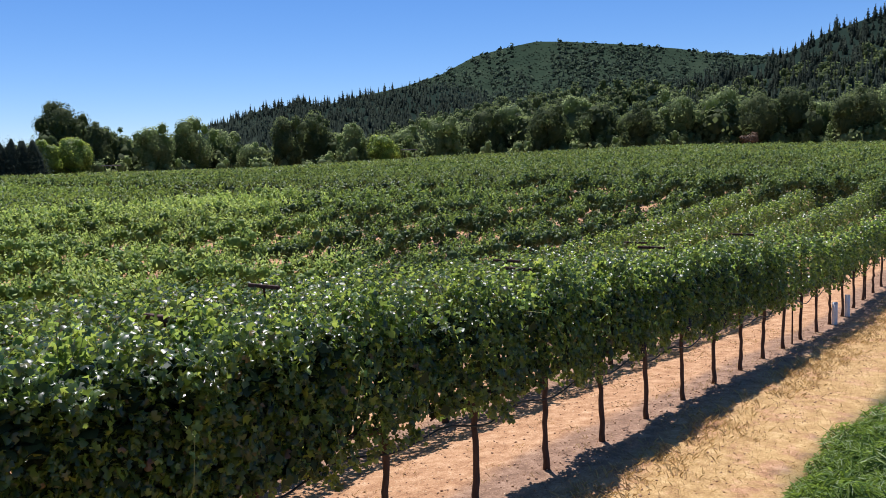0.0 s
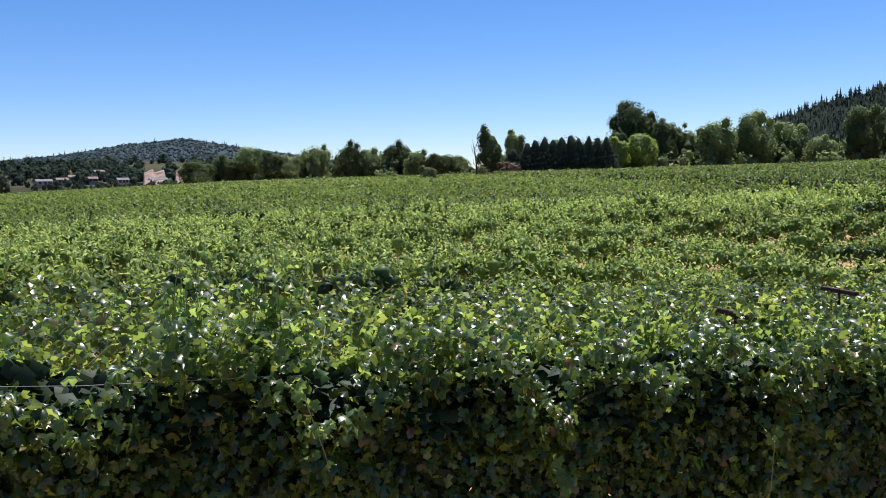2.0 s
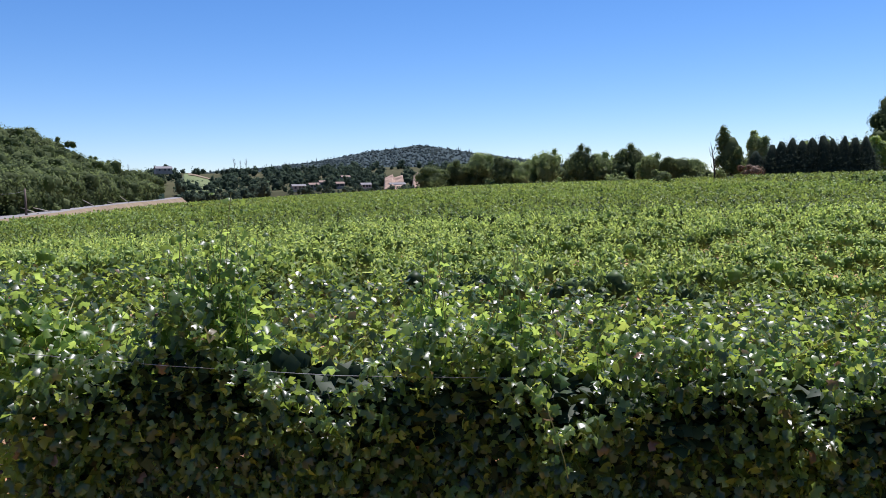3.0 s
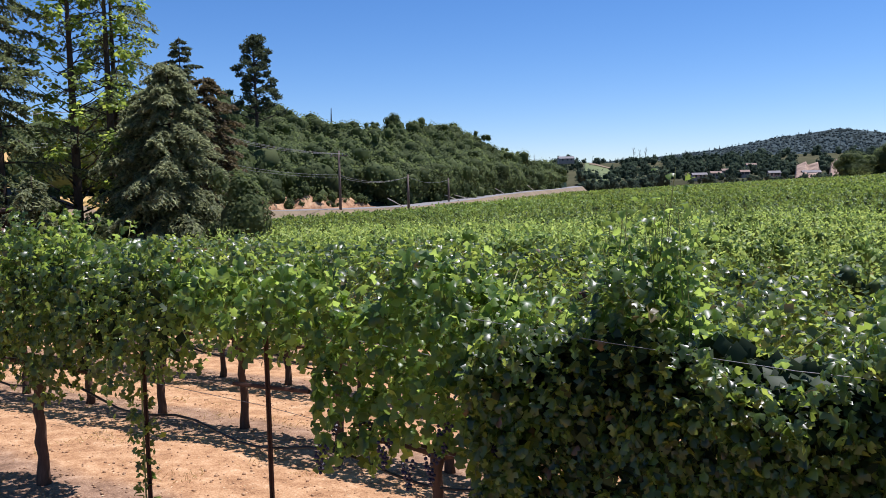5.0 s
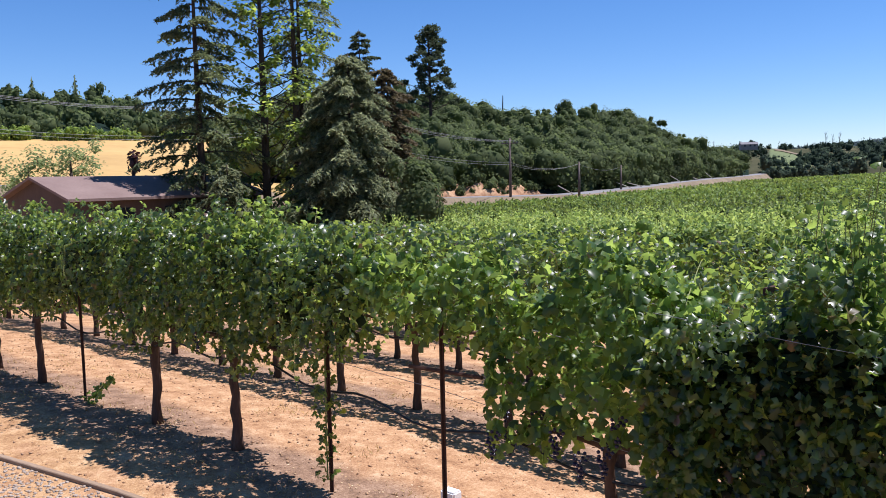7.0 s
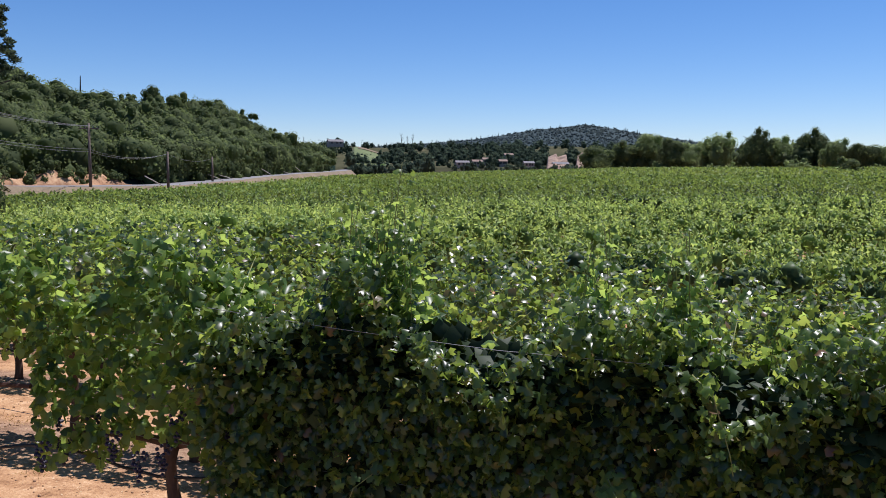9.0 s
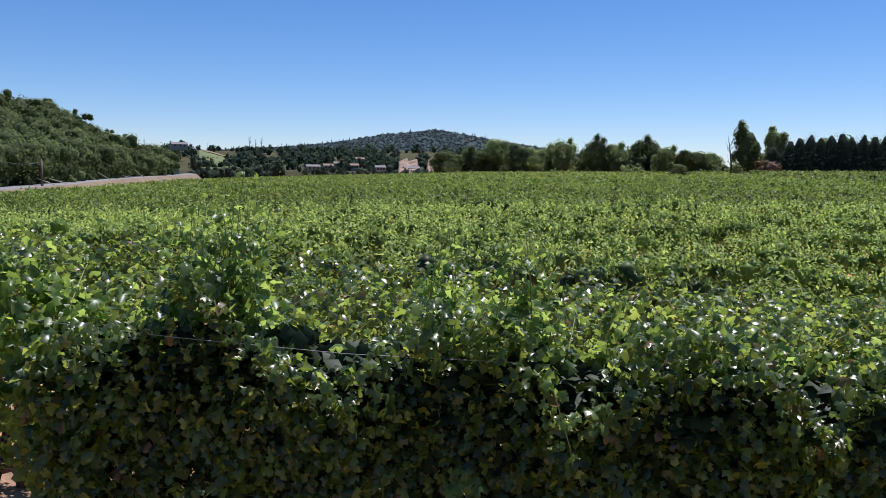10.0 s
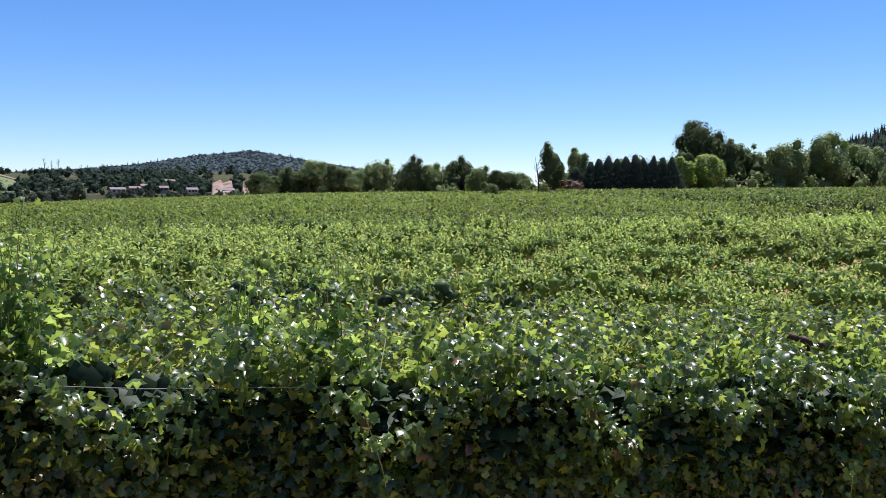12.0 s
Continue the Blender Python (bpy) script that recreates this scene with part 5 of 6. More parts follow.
at_polar(open_tree(82, 17.5, 5.0, M_LIME, "tall slender tree with loose bright green leaves", 74, 42, 0.25), -53.45, 43)
at_polar(open_tree(83, 17.0, 4.4, M_LIME, "slender leafy tree growing beside a cedar", 52, 36, 0.25), -51.3, 43.5)
at_polar(cedar(84, 17.5, 4.6, 40, M_CONIFER, "tall cedar with drooping upper boughs", 0.42, 0.34, 20, 0.24, 0.8, 0.45, 16), -50.9, 45)
at_polar(cedar(85, 10.6, 4.4, 110, M_BLUE, "dense blue-green deodar cedar with drooping sprays", 0.0, 0.4, 30, 0.27, 0.9, 0.6, 20), -47.7, 40)
at_polar(cedar(86, 9.4, 3.8, 90, M_BLUE, "grey-green cedar close behind the vines", 0.0, 0.4, 30, 0.27, 0.9, 0.6, 18), -49.4, 41)
at_polar(cedar(87, 11.0, 4.0, 90, M_BROWN, "brownish dry conifer behind the cedars", 0.0, 0.25, 26, 0.3, 0.6, 0.55, 18), -45.4, 47)
at_polar(cedar(88, 19.2, 5.6, 70, M_PINE, "dark pine with upturned boughs behind the cedars", 0.25, 0.12, 16, 0.45, 0.4, 0.7, 14, 0.15, name="pine_tree"), -46.8, 78)
x, y, z, r = oak(np.array([-41.95]), np.array([0.5]))
at_polar(pine(89, EYE + math.tan(radians(10.6)) * float(r[0]) - float(z[0]), 10.5, 0.36, M_PINE, "dark round-topped pine on the hill's edge", 72, 90, 0.7), -41.95, float(r[0]), float(z[0]))
at_polar(broadleaf(90, M_OAK, top_at(-43.5, 36, 1.6), 3.3, 3000, 0.17, 0.0, name="bush", label="dense dark green bush beside the cedars", lobes=12, limbs=3), -43.5, 36)
at_polar(broadleaf(91, M_OAK, 3.8, 4.5, 2400, 0.2, 0.0, name="bush", label="low green bush at the foot of the cedars", lobes=10, limbs=3), -52.5, 40)
at_polar(open_tree(92, top_at(-65.6, 52, 2.2), 4.6, M_WILLOW, "feathery pale green tree behind the house", 60, 60, 0.17, 0.1), -65.6, 52)
at_polar(open_tree(95, top_at(-68.0, 53, 1.4), 4.4, M_WILLOW, "low feathery pale green bush behind the house", 44, 60, 0.17, 0.1), -68.0, 53)
at_polar(cedar(93, 5.5, 2.6, 44, M_BLUE, "low sprawling cedar by the house wall", 0.0, 0.5, 24, 0.26, 0.8, 0.6, 16), -56.0, 39)
M_PLUM = leaf_material("dark_red_leaf", [(0.0, (0.03, 0.01, 0.012)), (1.0, (0.09, 0.03, 0.03))], (0.12, 0.03, 0.03), 0.25, 0.5, 0.4)
at_polar(broadleaf(94, M_PLUM, top_at(-61.2, 46, 2.3), 2.8, 1200, 0.2, 0.15, label="small dark red-leaved plum tree", lobes=8), -61.2, 46)

# ======== the house ========
M_ROOF = rough_material("roof_sheet", [(0.3, (0.17, 0.115, 0.095)), (0.7, (0.25, 0.18, 0.15))], 0.6, 0.9, 0.1, 12)
M_WALL = rough_material("brown_boards", [(0.3, (0.07, 0.045, 0.035)), (0.7, (0.12, 0.08, 0.06))], 1.2, 0.8, 0.2, 20, (1, 1, 0.2))
M_GLASS, gn, gl, gb = material("window_glass")
gb.inputs["Base Color"].default_value, gb.inputs["Roughness"].default_value, gb.inputs["Metallic"].default_value = (0.02, 0.025, 0.03, 1), 0.05, 0.0
house = new("house")
tagged(house, "low brown house with a shallow pinkish-brown gable roof", "house")
ridge_a, ridge_b = Vector((*polar(-68.0, 40.5), 0)), Vector((*polar(-56.0, 46.0), 0))
along = (ridge_b - ridge_a).normalized()
across = Vector((along.y, -along.x, 0))
length = (ridge_b - ridge_a).length
house.matrix_basis = Matrix(((along.x, across.x, 0, ridge_a.x), (along.y, across.y, 0, ridge_a.y), (0, 0, 1, 0), (0, 0, 0, 1)))
ROOF_Z, EAVE_Z, HALF = 3.25, 2.38, 3.3
bm = bmesh.new()
box(bm, (0.35, -HALF + 0.4, -2.0), (length - 0.35, HALF - 0.4, EAVE_Z - 0.05))
for x0 in (0.36, length - 0.36):
    a = [bm.verts.new(p) for p in ((x0, -HALF + 0.4, EAVE_Z - 0.05), (x0, HALF - 0.4, EAVE_Z - 0.05), (x0, 0, ROOF_Z - 0.16))]
    bm.faces.new(a)
part("wall", bm, M_WALL, house)
for s in (-1, 1):
    bm = bmesh.new()
    lo, hi = (0, s * HALF, EAVE_Z - 0.12), (0, 0, ROOF_Z)
    vs = [bm.verts.new((x, p[1], p[2] + dz)) for dz in (0, -0.12) for x, p in ((0, lo), (length, lo), (length, hi), (0, hi))]
    for q in ((0, 1, 2, 3), (7, 6, 5, 4), (0, 4, 5, 1), (1, 5, 6, 2), (2, 6, 7, 3), (3, 7, 4, 0)):
        bm.faces.new([vs[k] for k in q])
    bmesh.ops.recalc_face_normals(bm, faces=bm.faces)
    part("roof", bm, M_ROOF, house)
for k in range(3):
    bm = bmesh.new()
    box(bm, (1.8 + 3 * k, HALF - 0.42, 0.6), (3.2 + 3 * k, HALF - 0.37, 1.8))
    part("window", bm, M_GLASS, house)
bm = bmesh.new()
tube(bm, [(length * 0.5, -0.4, ROOF_Z - 0.3), (length * 0.5, -0.4, ROOF_Z + 0.35)], [0.09, 0.09], 8)
part("vent_pipe", bm, M_RUST, house)

# ======== poles and wires ========
M_POLE = rough_material("weathered_pole", [(0.3, (0.1, 0.075, 0.06)), (0.7, (0.2, 0.16, 0.13))], 3, 0.9, 0.3, 30, (1, 1, 0.2))


def utility_pole(az, r, top_el, arms=True):
    x, y = polar(az, r)
    z0 = float(np.interp(az, road_az, road_z)) - 0.6
    high = EYE + math.tan(radians(top_el)) * r - z0
    root = new("utility_pole")
    tagged(root, "tall weathered wooden utility pole beside the road", "utility pole", "roadside poles")
    bm = bmesh.new()
    tube(bm, [(0, 0, -0.3), (0, 0, high * 0.5), (0, 0, high)], [0.2, 0.17, 0.13], 10)
    part("pole", bm, M_POLE, root, smooth=True)
    if arms:
        bm = bmesh.new()
        box(bm, (-1.2, -0.06, high - 0.75), (1.2, 0.06, high - 0.6), 0.01)
        part("crossarm", bm, M_POLE, root)
        for q in (-1.0, -0.4, 0.5, 1.0):
            bm = bmesh.new()
            tube(bm, [(q, 0, high - 0.6), (q, 0, high - 0.42)], [0.05, 0.04], 6)
            part("insulator", bm, M_WIRE, root)
    root.matrix_basis = pose(x, y, z0, 0, 0, -az - 20)
    return Vector((x, y, z0 + high))


def cable(p, q, sag, rad=0.013, label="thin overhead power cable between poles"):
    bm = bmesh.new()
    p, q = Vector(p), Vector(q)
    tube(bm, [p.lerp(q, f) - Vector((0, 0, sag * 4 * f * (1 - f))) for f in [k / 12 for k in range(13)]], [rad] * 13, 4)
    tagged(part("power_cable", bm, M_WIRE), label, "cable", "power cables")


tops = [utility_pole(-36.5, 110, 2.75), utility_pole(-31.75, 117, 1.0, False), utility_pole(-28.9, 138, 0.7, False), utility_pole(-50.5, 80, 6.0), utility_pole(-74, 74, 6.6)]
for off, dz in ((-0.9, -0.4), (0.9, -0.4), (0.2, -0.4)):
    o = Vector((off, 0, dz))
    cable(tops[0] + o, tops[3] + o, 1.0)
    cable(tops[3] + o, tops[4] + o, 1.4)
for dz in (-3.2, -3.5):
    o = Vector((0, 0, dz))
    cable(tops[0] + o, tops[1] - Vector((0, 0, 0.3)), 0.8)
    cable(tops[0] + o, tops[3] + o, 0.9)
    cable(tops[3] + o, tops[4] + o, 1.0)
cable(tops[1] - Vector((0, 0, 0.3)), tops[2] - Vector((0, 0, 0.3)), 0.7)

# leaning end posts of the vine rows beside the road
M_GREYPOST = rough_material("bleached_post", [(0.3, (0.4, 0.35, 0.28)), (0.7, (0.58, 0.52, 0.43))], 4, 0.9, 0.2, 30, (1, 1, 0.3))
for k, (az, r, tilt) in enumerate(((-32.2, 117, 60), (-28.3, 141, 68), (-27.6, 148, 74), (-25.0, 178, 58), (-23.8, 196, 70), (-22.9, 214, 50))):
    bm = bmesh.new()
    tube(bm, [(0, 0, -0.3), (0, 0, 1.2), (0, 0, 2.4)], [0.07, 0.065, 0.06], 7)
    x, y = polar(az, r)
    post = part("end_post", bm, M_GREYPOST, smooth=True)
    post.matrix_basis = pose(x, y, float(np.interp(az, road_az, road_z)) + 0.1, 0, -tilt, -az)
    tagged(post, "bleached wooden end post leaning over beside the road", "post", "leaning end posts")
x, y, z, r = oak(np.array([-36.9]), np.array([0.97]))
bm = bmesh.new()
tube(bm, [(0, 0, -1), (0, 0, 5), (0.1, 0, EYE + math.tan(radians(5.7)) * float(r[0]) - float(z[0]))], [0.2, 0.16, 0.08], 6)
mast = tagged(part("dead_tree", bm, M_TREEBARK), "bare grey trunk standing above the oaks", "tree")
mast.matrix_basis = pose(float(x[0]), float(y[0]), float(z[0]))
# leafless trees on the skyline across the valley
for k, (a, size) in enumerate(((-22.75, 0.9), (-16.0, 1.2), (-15.6, 1.0), (-15.2, 1.15), (-12.6, 0.8))):
    x, y, z, r = low(np.array([a]), np.array([0.97]))
    at_polar(copy_thing(snag, Matrix()), a, float(r[0]), float(z[0]) + 1, 70 * k, size)

# ======== trellis: stakes, wires and hose ========
def stake(x, y, high, label="thin rusty steel trellis stake driven into the soil", arm=False, name="trellis_stake"):
    root = new(name)
    tagged(root, label, "stake", "trellis stakes")
    bm = bmesh.new()
    box(bm, (-0.017, -0.004, -0.2), (0.017, 0.004, high))
    box(bm, (-0.004, -0.02, -0.2), (0.004, -0.0045, high))
    part("post", bm, M_RUST, root)
    if arm:
        for z in arm:
            bm = bmesh.new()
            tube(bm, [(-0.3, 0.012, z), (0.32, 0.012, z + 0.01)], [0.014, 0.014], 6)
            part("crossarm", bm, M_RUST, root)
    return put(root, x, y)


stake(-9.05, ROW_Y - 0.05, 1.9)
stake(-5.05, ROW_Y - 0.05, 1.3)
stake(-3.87, ROW_Y - 0.1, 1.68, arm=(1.15,))
for x in (-15.2, -21.4, 0.9, 16.4, 17.0, 23.5, 30):
    stake(x, ROW_Y, 1.95)


def cross_stake(x, y, high):
    """A stake with a wooden cross-arm over the vines, square to the row."""
    root = stake(x, y, high, "rusty trellis stake with a brown cross-arm above the leaves")
    bm = bmesh.new()
    box(bm, (-0.03, -0.32, high - 0.05), (0.03, 0.32, high), 0.006)
    part("crossarm", bm, M_RUST, root)


for x, row, high in ((10.5, 1, 2.0), (15.3, 1, 2.12), (4.3, 1, 1.95), (-2.6, 1, 1.9), (21, 1, 2.1), (7.5, 2, 2.05), (13.8, 2, 2.05), (20, 2, 2.1)):
    cross_stake(x, ROW_Y + ROW_GAP * row, high)


def run(name, pts, rad, mat, label, category, sides=6):
    bm = bmesh.new()
    tube(bm, pts, [rad] * len(pts), sides)
    return tagged(part(name, bm, mat, smooth=True), label, category)


for row in range(3):
    y = ROW_Y + ROW_GAP * row - 0.03
    pts = []
    for k in range(-120, 190):
        x = k * 0.2
        z = 0.79 + 0.045 * math.sin(x * 5.03 + row) + 0.035 * math.sin(x * 1.7)
        pts.append((x, y + 0.03 * math.sin(x * 2.1), float(height(x, y)) + z))
    run("drip_hose", pts, 0.009, M_HOSE, "black drip irrigation hose slung along the vine row", "hose")
    if row == 0:
        run("trellis_wire", [(x, y - 0.27, float(height(x, y)) + 1.88 + 0.02 * math.sin(x)) for x in (-2.3, -1.6, -0.8, 0.0)], 0.0016, M_WIRE, "thin steel trellis wire strung along the vine row", "wire", 4)
    for z in (1.0, 1.55):
        run("trellis_wire", [(x, y, float(height(x, y)) + z) for x in range(-24, 38, 2)], 0.002, M_WIRE, "thin steel trellis wire strung along the vine row", "wire", 4)


# ======== small things on the ground ========
young = new("young_vine")
tagged(young, "young vine climbing a thin stake with a few green leaves", "grapevine")
body, young_leaves, canes = vine_leaves(66, -0.07, 0.07, 0.15, 1.25, 90, LEAF, (0.03, 0.062), 0.09, 0, [(0, 0, 0.1, 1.2, 0.02, 0)], 0)
sheet("leaves", *body, M_VINE, young)
sheet("shoot_leaves", *young_leaves, M_SHOOT_OR_SUNLIT, young)
bm = bmesh.new()
for q in canes:
    tube(bm, q, [0.006] * len(q), 5)
part("stem", bm, M_CANE, young)
put(young, -5.05, ROW_Y - 0.09)
shoot = new("vine_shoot")
tagged(shoot, "leafy green shoot lying low beside the stake", "grapevine")
g = np.random.default_rng(67)
k = np.linspace(0, 1, 34)
at = np.stack([0.75 * k, 0.06 * np.sin(6 * k), 0.06 + 0.32 * k ** 1.5], 1) + g.normal(0, 0.03, (34, 3))
sheet("leaves", *scatter_mix(LEAF, at, frames(np.stack([0 * k, -0.4 + 0 * k, 1 + 0 * k], 1) + g.normal(0, 0.4, (34, 3)), g.normal(size=(34, 3))), g.uniform(0.05, 0.09, 34), g), M_VINE_YOUNG, shoot)
bm = bmesh.new()
tube(bm, [(0.75 * q, 0.06 * math.sin(6 * q), 0.05 + 0.32 * q ** 1.5) for q in (0, 0.2, 0.4, 0.6, 0.8, 1)], [0.005] * 6, 5)
part("stem", bm, M_CANE, shoot)
put(shoot, -9.0, ROW_Y - 0.1)

M_WHITE = rough_material("white_plastic", [(0.3, (0.7, 0.69, 0.66)), (0.7, (0.82, 0.81, 0.79))], 6, 0.5, 0.05)
for x in (19.55, 20.85):
    bm = bmesh.new()
    tube(bm, [(0, 0, -0.05), (0, 0, 0.02), (0, 0, 0.3), (0.01, 0, 0.5), (0.01, 0, 0.505), (0.01, 0, 0.25)], [0.06, 0.06, 0.06, 0.058, 0.053, 0.053], 10)
    bmesh.ops.recalc_face_normals(bm, faces=bm.faces[:])
    put(tagged(part("vine_guard", bm, M_WHITE, smooth=True), "white plastic grow tube round a young vine", "grow tube", "grow tubes"), x, ROW_Y - 0.1)
bm = bmesh.new()
box(bm, (-0.07, -0.05, -0.02), (0.07, 0.05, 0.09), 0.012)
put(tagged(part("valve_box", bm, M_WHITE), "small white plastic box on the soil by a stake", "box"), -4.35, 4.72)

bm = bmesh.new()
tube(bm, [(0, 0, -0.05), (0.005, 0, 0.1), (0, 0.005, 0.22)], [0.085, 0.08, 0.078], 9)
put(tagged(part("stump", bm, M_BARK), "short dark wooden stump standing in the soil", "stump"), -8.85, 3.1)

# timber edging with gravel behind it
M_TIMBER = rough_material("edging_timber", [(0.3, (0.2, 0.13, 0.08)), (0.7, (0.36, 0.26, 0.17))], 4, 0.85, 0.3, 40, (0.3, 1, 1))
M_GRAVEL = rough_material("gravel_stone", [(0.3, (0.24, 0.19, 0.15)), (0.7, (0.46, 0.39, 0.31))], 6, 0.9, 0.4, 40)
p, q = Vector((-10.2, 2.45, 0)), Vector((-5.2, 3.2, 0))
side = Vector((-(q - p).y, (q - p).x, 0)).normalized()
bm = bmesh.new()
vs = []
for f in [k / 10 for k in range(11)]:
    c = p.lerp(q, f)
    z = float(height(c.x, c.y))
    vs.append([bm.verts.new((c.x + side.x * o, c.y + side.y * o, z + dz)) for o, dz in ((-0.025, -0.1), (-0.025, 0.026), (-0.019, 0.032), (0.019, 0.032), (0.025, 0.026), (0.025, -0.1))])
for a, b in zip(vs, vs[1:]):
    for k in range(5):
        bm.faces.new((a[k], a[k + 1], b[k + 1], b[k]))
bmesh.ops.recalc_face_normals(bm, faces=bm.faces)
tagged(part("edging_board", bm, M_TIMBER), "weathered timber edging board along the gravel", "edging board", kind="structure")
g = np.random.default_rng(71)
PEBBLE_V = np.array([(0.5, 0, 0), (0, 0.45, 0), (-0.5, 0, 0), (0, -0.45, 0), (0.05, 0, 0.32), (0, 0.05, -0.3)])
PEBBLE_F = np.array([(0, 1, 4), (1, 2, 4), (2, 3, 4), (3, 0, 4), (1, 0, 5), (2, 1, 5), (3, 2, 5), (0, 3, 5)])


def strew(name, n, x, y, size, shape, mat, label, category, lift_by=0.3, flat=0.5, seed=1, keep=None):
    g = np.random.default_rng(seed)
    X, Y = g.uniform(*x, n), g.uniform(*y, n)
    if keep is not None:
        ok = keep(X, Y, g)
        X, Y = X[ok], Y[ok]
    s = g.uniform(*size, len(X))
    at = np.stack([X, Y, height(X, Y) + lift_by * s], 1)
    nn = np.stack([g.normal(0, flat, len(X)), g.normal(0, flat, len(X)), 1 + 0 * X], 1)
    return tagged(sheet(name, *scatter(*shape, at, frames(nn, g.normal(size=(len(X), 3))), s), mat), label, category, kind="stuff")


strew("gravel", 5000, (-11, -5.0), (2.0, 3.2), (0.02, 0.045), (PEBBLE_V, PEBBLE_F), M_GRAVEL, "grey gravel inside the timber edging", "gravel", 0.05, 0.4, 72, lambda X, Y, g: Y < 2.45 + (X + 10.2) * 0.15 - 0.04)
M_CLOD = rough_material("soil_clod", [(0.3, (0.24, 0.135, 0.075)), (0.7, (0.5, 0.32, 0.18))], 3, 0.95, 0.5, 40)
row_near = lambda X, Y, g: np.abs((Y - ROW_Y + 1.22) % ROW_GAP - 1.22) < 0.35 + 0.3 * g.random(len(X)) ** 2
strew("soil_clods", 11000, (-15, 20), (2.5, 9.5), (0.012, 0.045), (PEBBLE_V, PEBBLE_F), M_CLOD, "small clods of dry soil between the vine rows", "soil", 0.1, 0.6, 73, lambda X, Y, g: row_near(X, Y, g) | (g.random(len(X)) < 0.8))
M_LITTER = leaf_material("dead_leaf", [(0.0, (0.2, 0.11, 0.055)), (0.3, (0.36, 0.21, 0.11)), (0.7, (0.54, 0.37, 0.19)), (1.0, (0.74, 0.57, 0.35))], (0.3, 0.16, 0.07), 0.15, 0.8, 0.2)
strew("leaf_litter", 60000, (-13, 18), (2.6, 9.5), (0.006, 0.024), FLAKE, M_LITTER, "dead brown leaves and bark scattered on the soil", "leaf litter", 0.03, 0.25, 74, lambda X, Y, g: np.sin(X * 2.3 + 1.5 * np.sin(Y * 3)) + np.sin(Y * 4.1 + X) + g.normal(0, 1, len(X)) > 0)
BLADE_V = np.array([(-0.03, 0, 0), (0.03, 0, 0), (0.018, 0.12, 0.5), (0.0, 0.42, 0.85)])
BLADE = (BLADE_V, np.array([(0, 1, 2), (0, 2, 3)]))


def blades(name, n, x, y, size, mat, label, seed, keep=None, clump=0.0):
    g = np.random.default_rng(seed)
    X, Y = g.uniform(*x, n), g.uniform(*y, n)
    if clump:
        cx, cy = g.uniform(*x, n // 22), g.uniform(*y, n // 22)
        q = g.integers(0, n // 22, n)
        X, Y = cx[q] + g.normal(0, clump, n), cy[q] + g.normal(0, clump, n)
    if keep is not None:
        ok = keep(X, Y, g)
        X, Y = X[ok], Y[ok]
    a, s, l = g.uniform(0, 6.28, len(X)), g.uniform(*size, len(X)), g.uniform(0.5, 1.5, len(X))
    T = np.zeros((len(X), 3, 3))
    T[:, 0, 0], T[:, 1, 0], T[:, 0, 1], T[:, 1, 1], T[:, 2, 2] = np.cos(a), np.sin(a), -np.sin(a) * l, np.cos(a) * l, 0.45
    V, F = scatter(*BLADE, np.stack([X, Y, height(X, Y)], 1), T, s)
    return tagged(sheet(name, V, F, mat), label, "grass", kind="stuff")


M_STRAWBLADE = leaf_material("straw_blade", [(0.0, (0.42, 0.27, 0.1)), (0.5, (0.54, 0.37, 0.15)), (1.0, (0.64, 0.47, 0.22))], (0.6, 0.42, 0.16), 0.35, 0.6, 0.3)
blades("dry_grass_edge", 5000, (3, 24), (3.0, 3.6), (0.08, 0.2), M_STRAWBLADE, "taller dry grass along the shaded strip", 79, None, 0.12)
blades("dry_grass", 14000, (3, 26), (1.0, 3.5), (0.03, 0.09), M_STRAWBLADE, "pale dry grass stubble before the vine row", 75, lambda X, Y, g: Y < 3.1 + 0.5 * g.random(len(X)))
blades("dry_grass_tufts", 12000, (-14, 22), (2.6, 9.5), (0.03, 0.11), M_STRAWBLADE, "straggling tufts of dry grass between the rows", 76, None, 0.1)
M_WEED = leaf_material("green_weed", [(0.0, (0.08, 0.14, 0.025)), (0.6, (0.13, 0.21, 0.04)), (1.0, (0.22, 0.3, 0.07))], (0.3, 0.44, 0.06), 0.4, 0.45, 0.4)
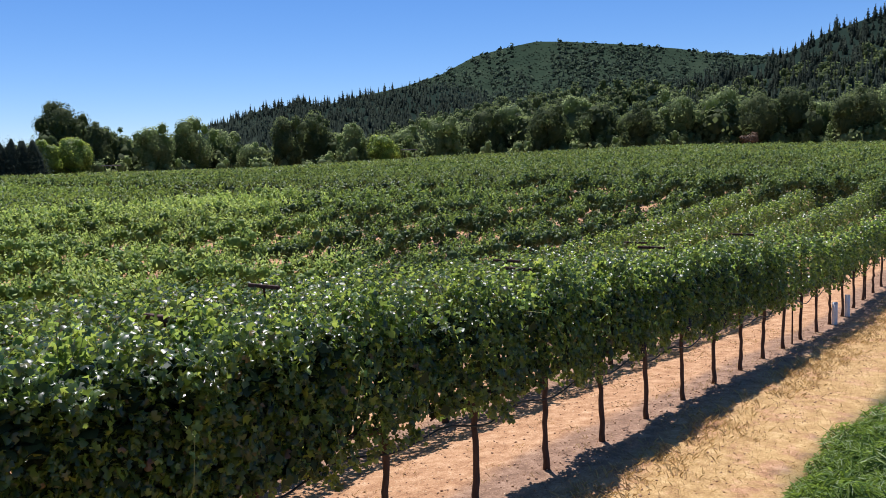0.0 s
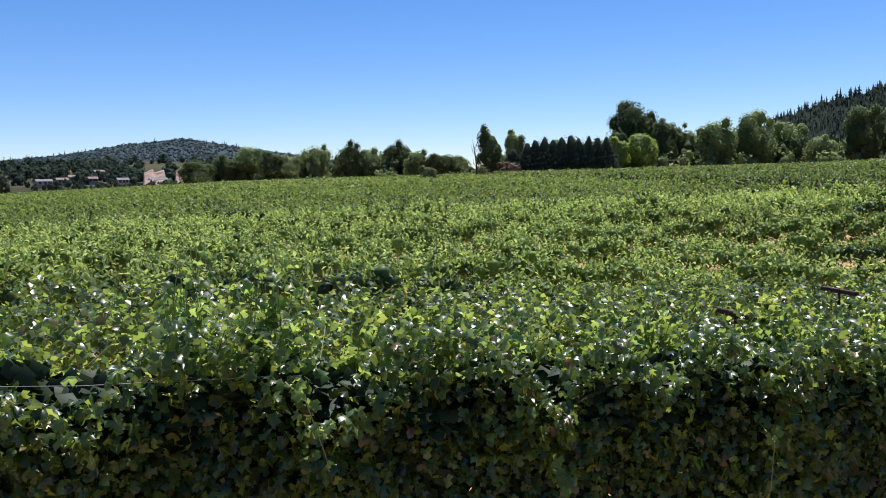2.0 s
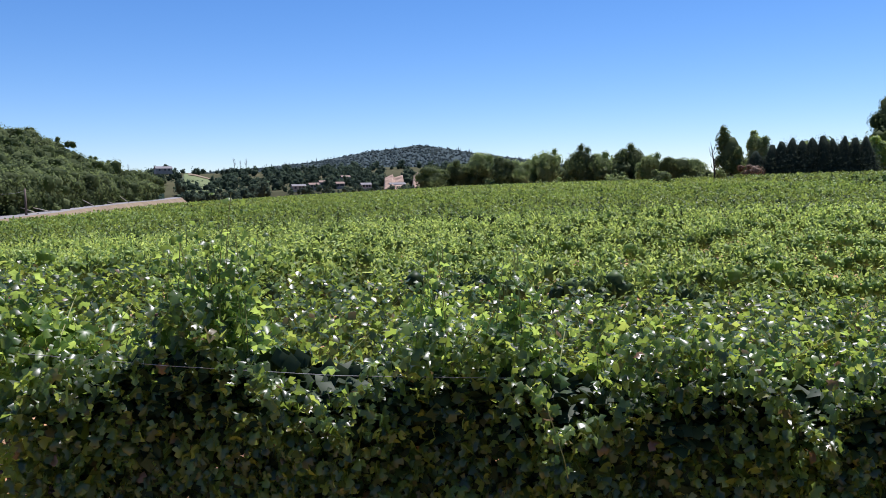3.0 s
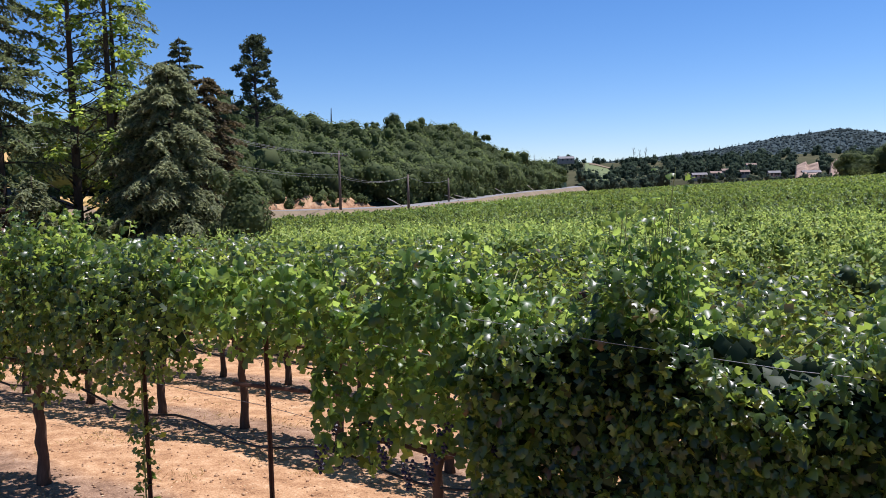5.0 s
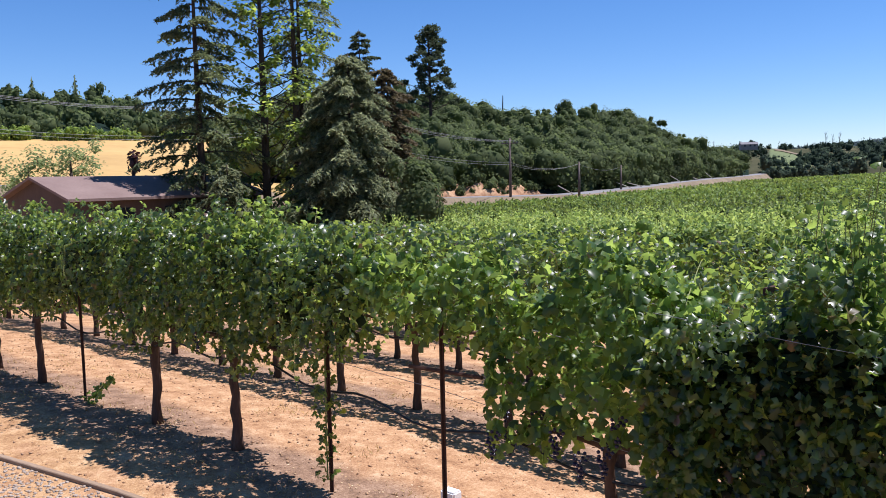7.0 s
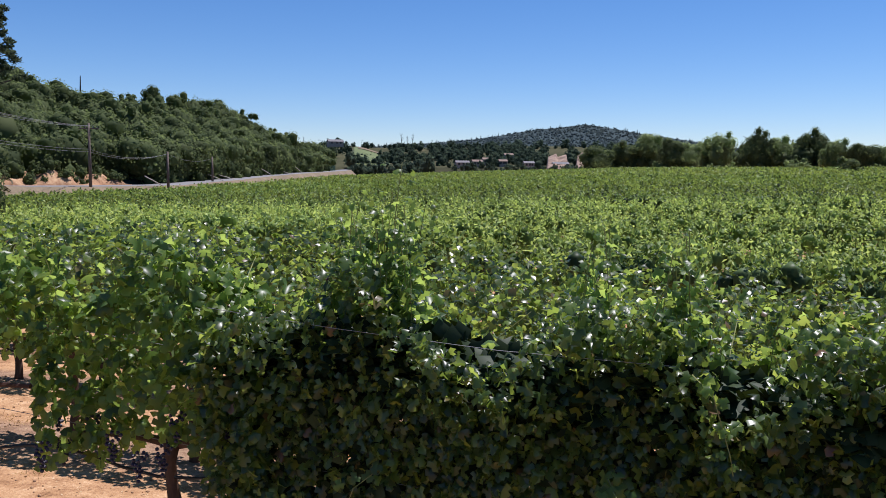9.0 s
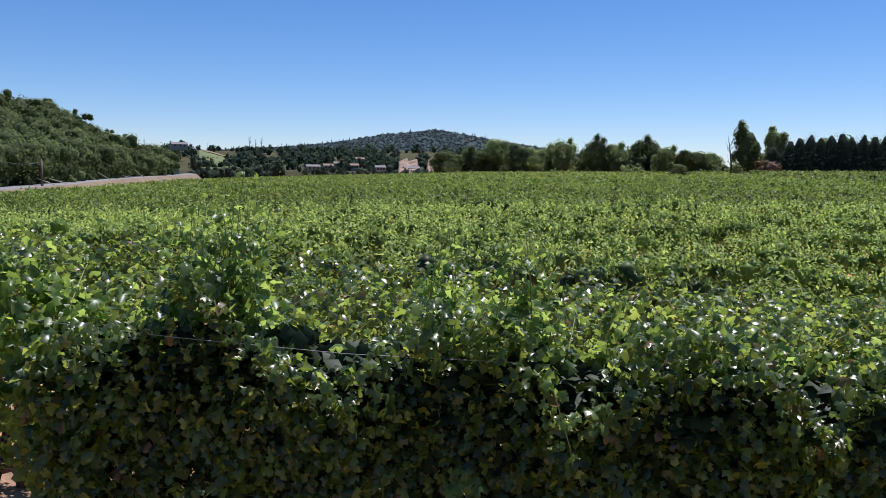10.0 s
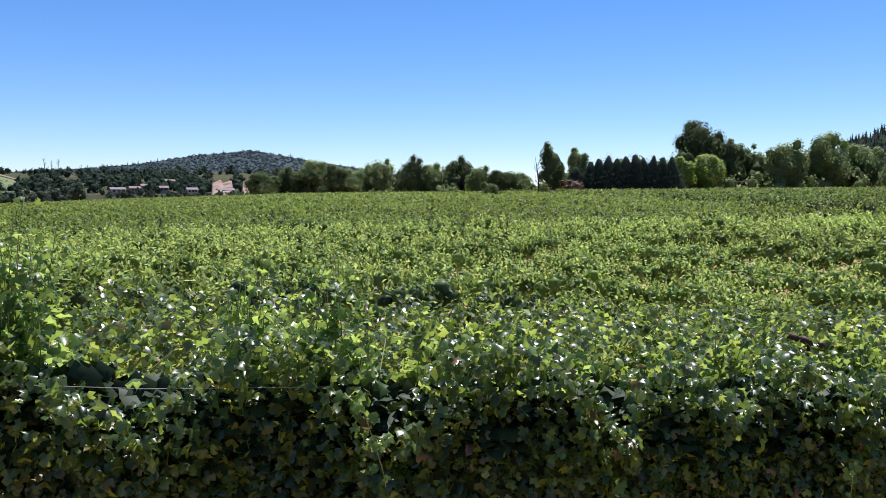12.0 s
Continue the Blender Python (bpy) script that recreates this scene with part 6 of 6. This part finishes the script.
M_YELLOW = rough_material("yellow_petal", [(0.3, (0.7, 0.5, 0.03)), (0.7, (0.85, 0.65, 0.06))], 20, 0.6, 0.05)
weed_spots = []
g = np.random.default_rng(77)
for k in range(46):
    x = 6.9 + 3.8 * g.random()
    top = 1.9 - 0.05 * (x - 7.4)
    weed_spots.append((x, g.uniform(0.9, top)))
first = None
for k, (x, y) in enumerate(weed_spots):
    if k < 4:
        q = np.random.default_rng(780 + k)
        n = 620
        a, f = q.uniform(0, 6.28, n), q.random(n)
        rr = 0.26 * q.random(n) ** 0.5
        at = np.stack([rr * np.cos(a), rr * np.sin(a), 0.02 + 0.28 * f * (1 - (rr / 0.34) ** 2)], 1)
        nn = np.stack([np.cos(a) * 0.6, np.sin(a) * 0.6, 0.7 + 0 * a], 1) + q.normal(0, 0.35, (n, 3))
        tt = np.stack([np.cos(a), np.sin(a), 0.7 + 0 * a], 1) + q.normal(0, 0.4, (n, 3))
        clump = new("weed_clump")
        tagged(clump, "low bushy green weed on the dry bank", "weed", "green weeds")
        sheet("leaves", *scatter(*((NEEDLE_V * np.array([0.5, 1, 1])), FLAKE_F), at, frames(nn, tt), q.uniform(0.06, 0.15, n)), M_WEED, clump)
        bm = bmesh.new()
        for b in range(7):
            e = q.uniform(-0.2, 0.2, 2)
            tube(bm, [(0, 0, -0.02), (e[0] * 0.5, e[1] * 0.5, 0.15), (e[0], e[1], 0.22)], [0.004, 0.003, 0.002], 4)
        part("stem", bm, M_WEED, clump)
        if k == 0:
            bm = bmesh.new()
            for b in range(2):
                bmesh.ops.create_cone(bm, cap_ends=True, segments=8, radius1=0.004, radius2=0.02, depth=0.012, matrix=Matrix.Translation((q.uniform(-0.15, 0.15), q.uniform(-0.15, 0.15), q.uniform(0.22, 0.26))))
            part("flower", bm, M_YELLOW, clump, "small yellow flower heads")
        weed_spots[k] = (x, y, clump)
        put(clump, x, y)
    else:
        weed = put(copy_thing(weed_spots[1 + k % 3][2], Matrix()), x, y, 83 * k)
        weed.matrix_basis = weed.matrix_basis @ Matrix.Scale(0.6 + 0.9 * ((k * 0.618) % 1), 4)
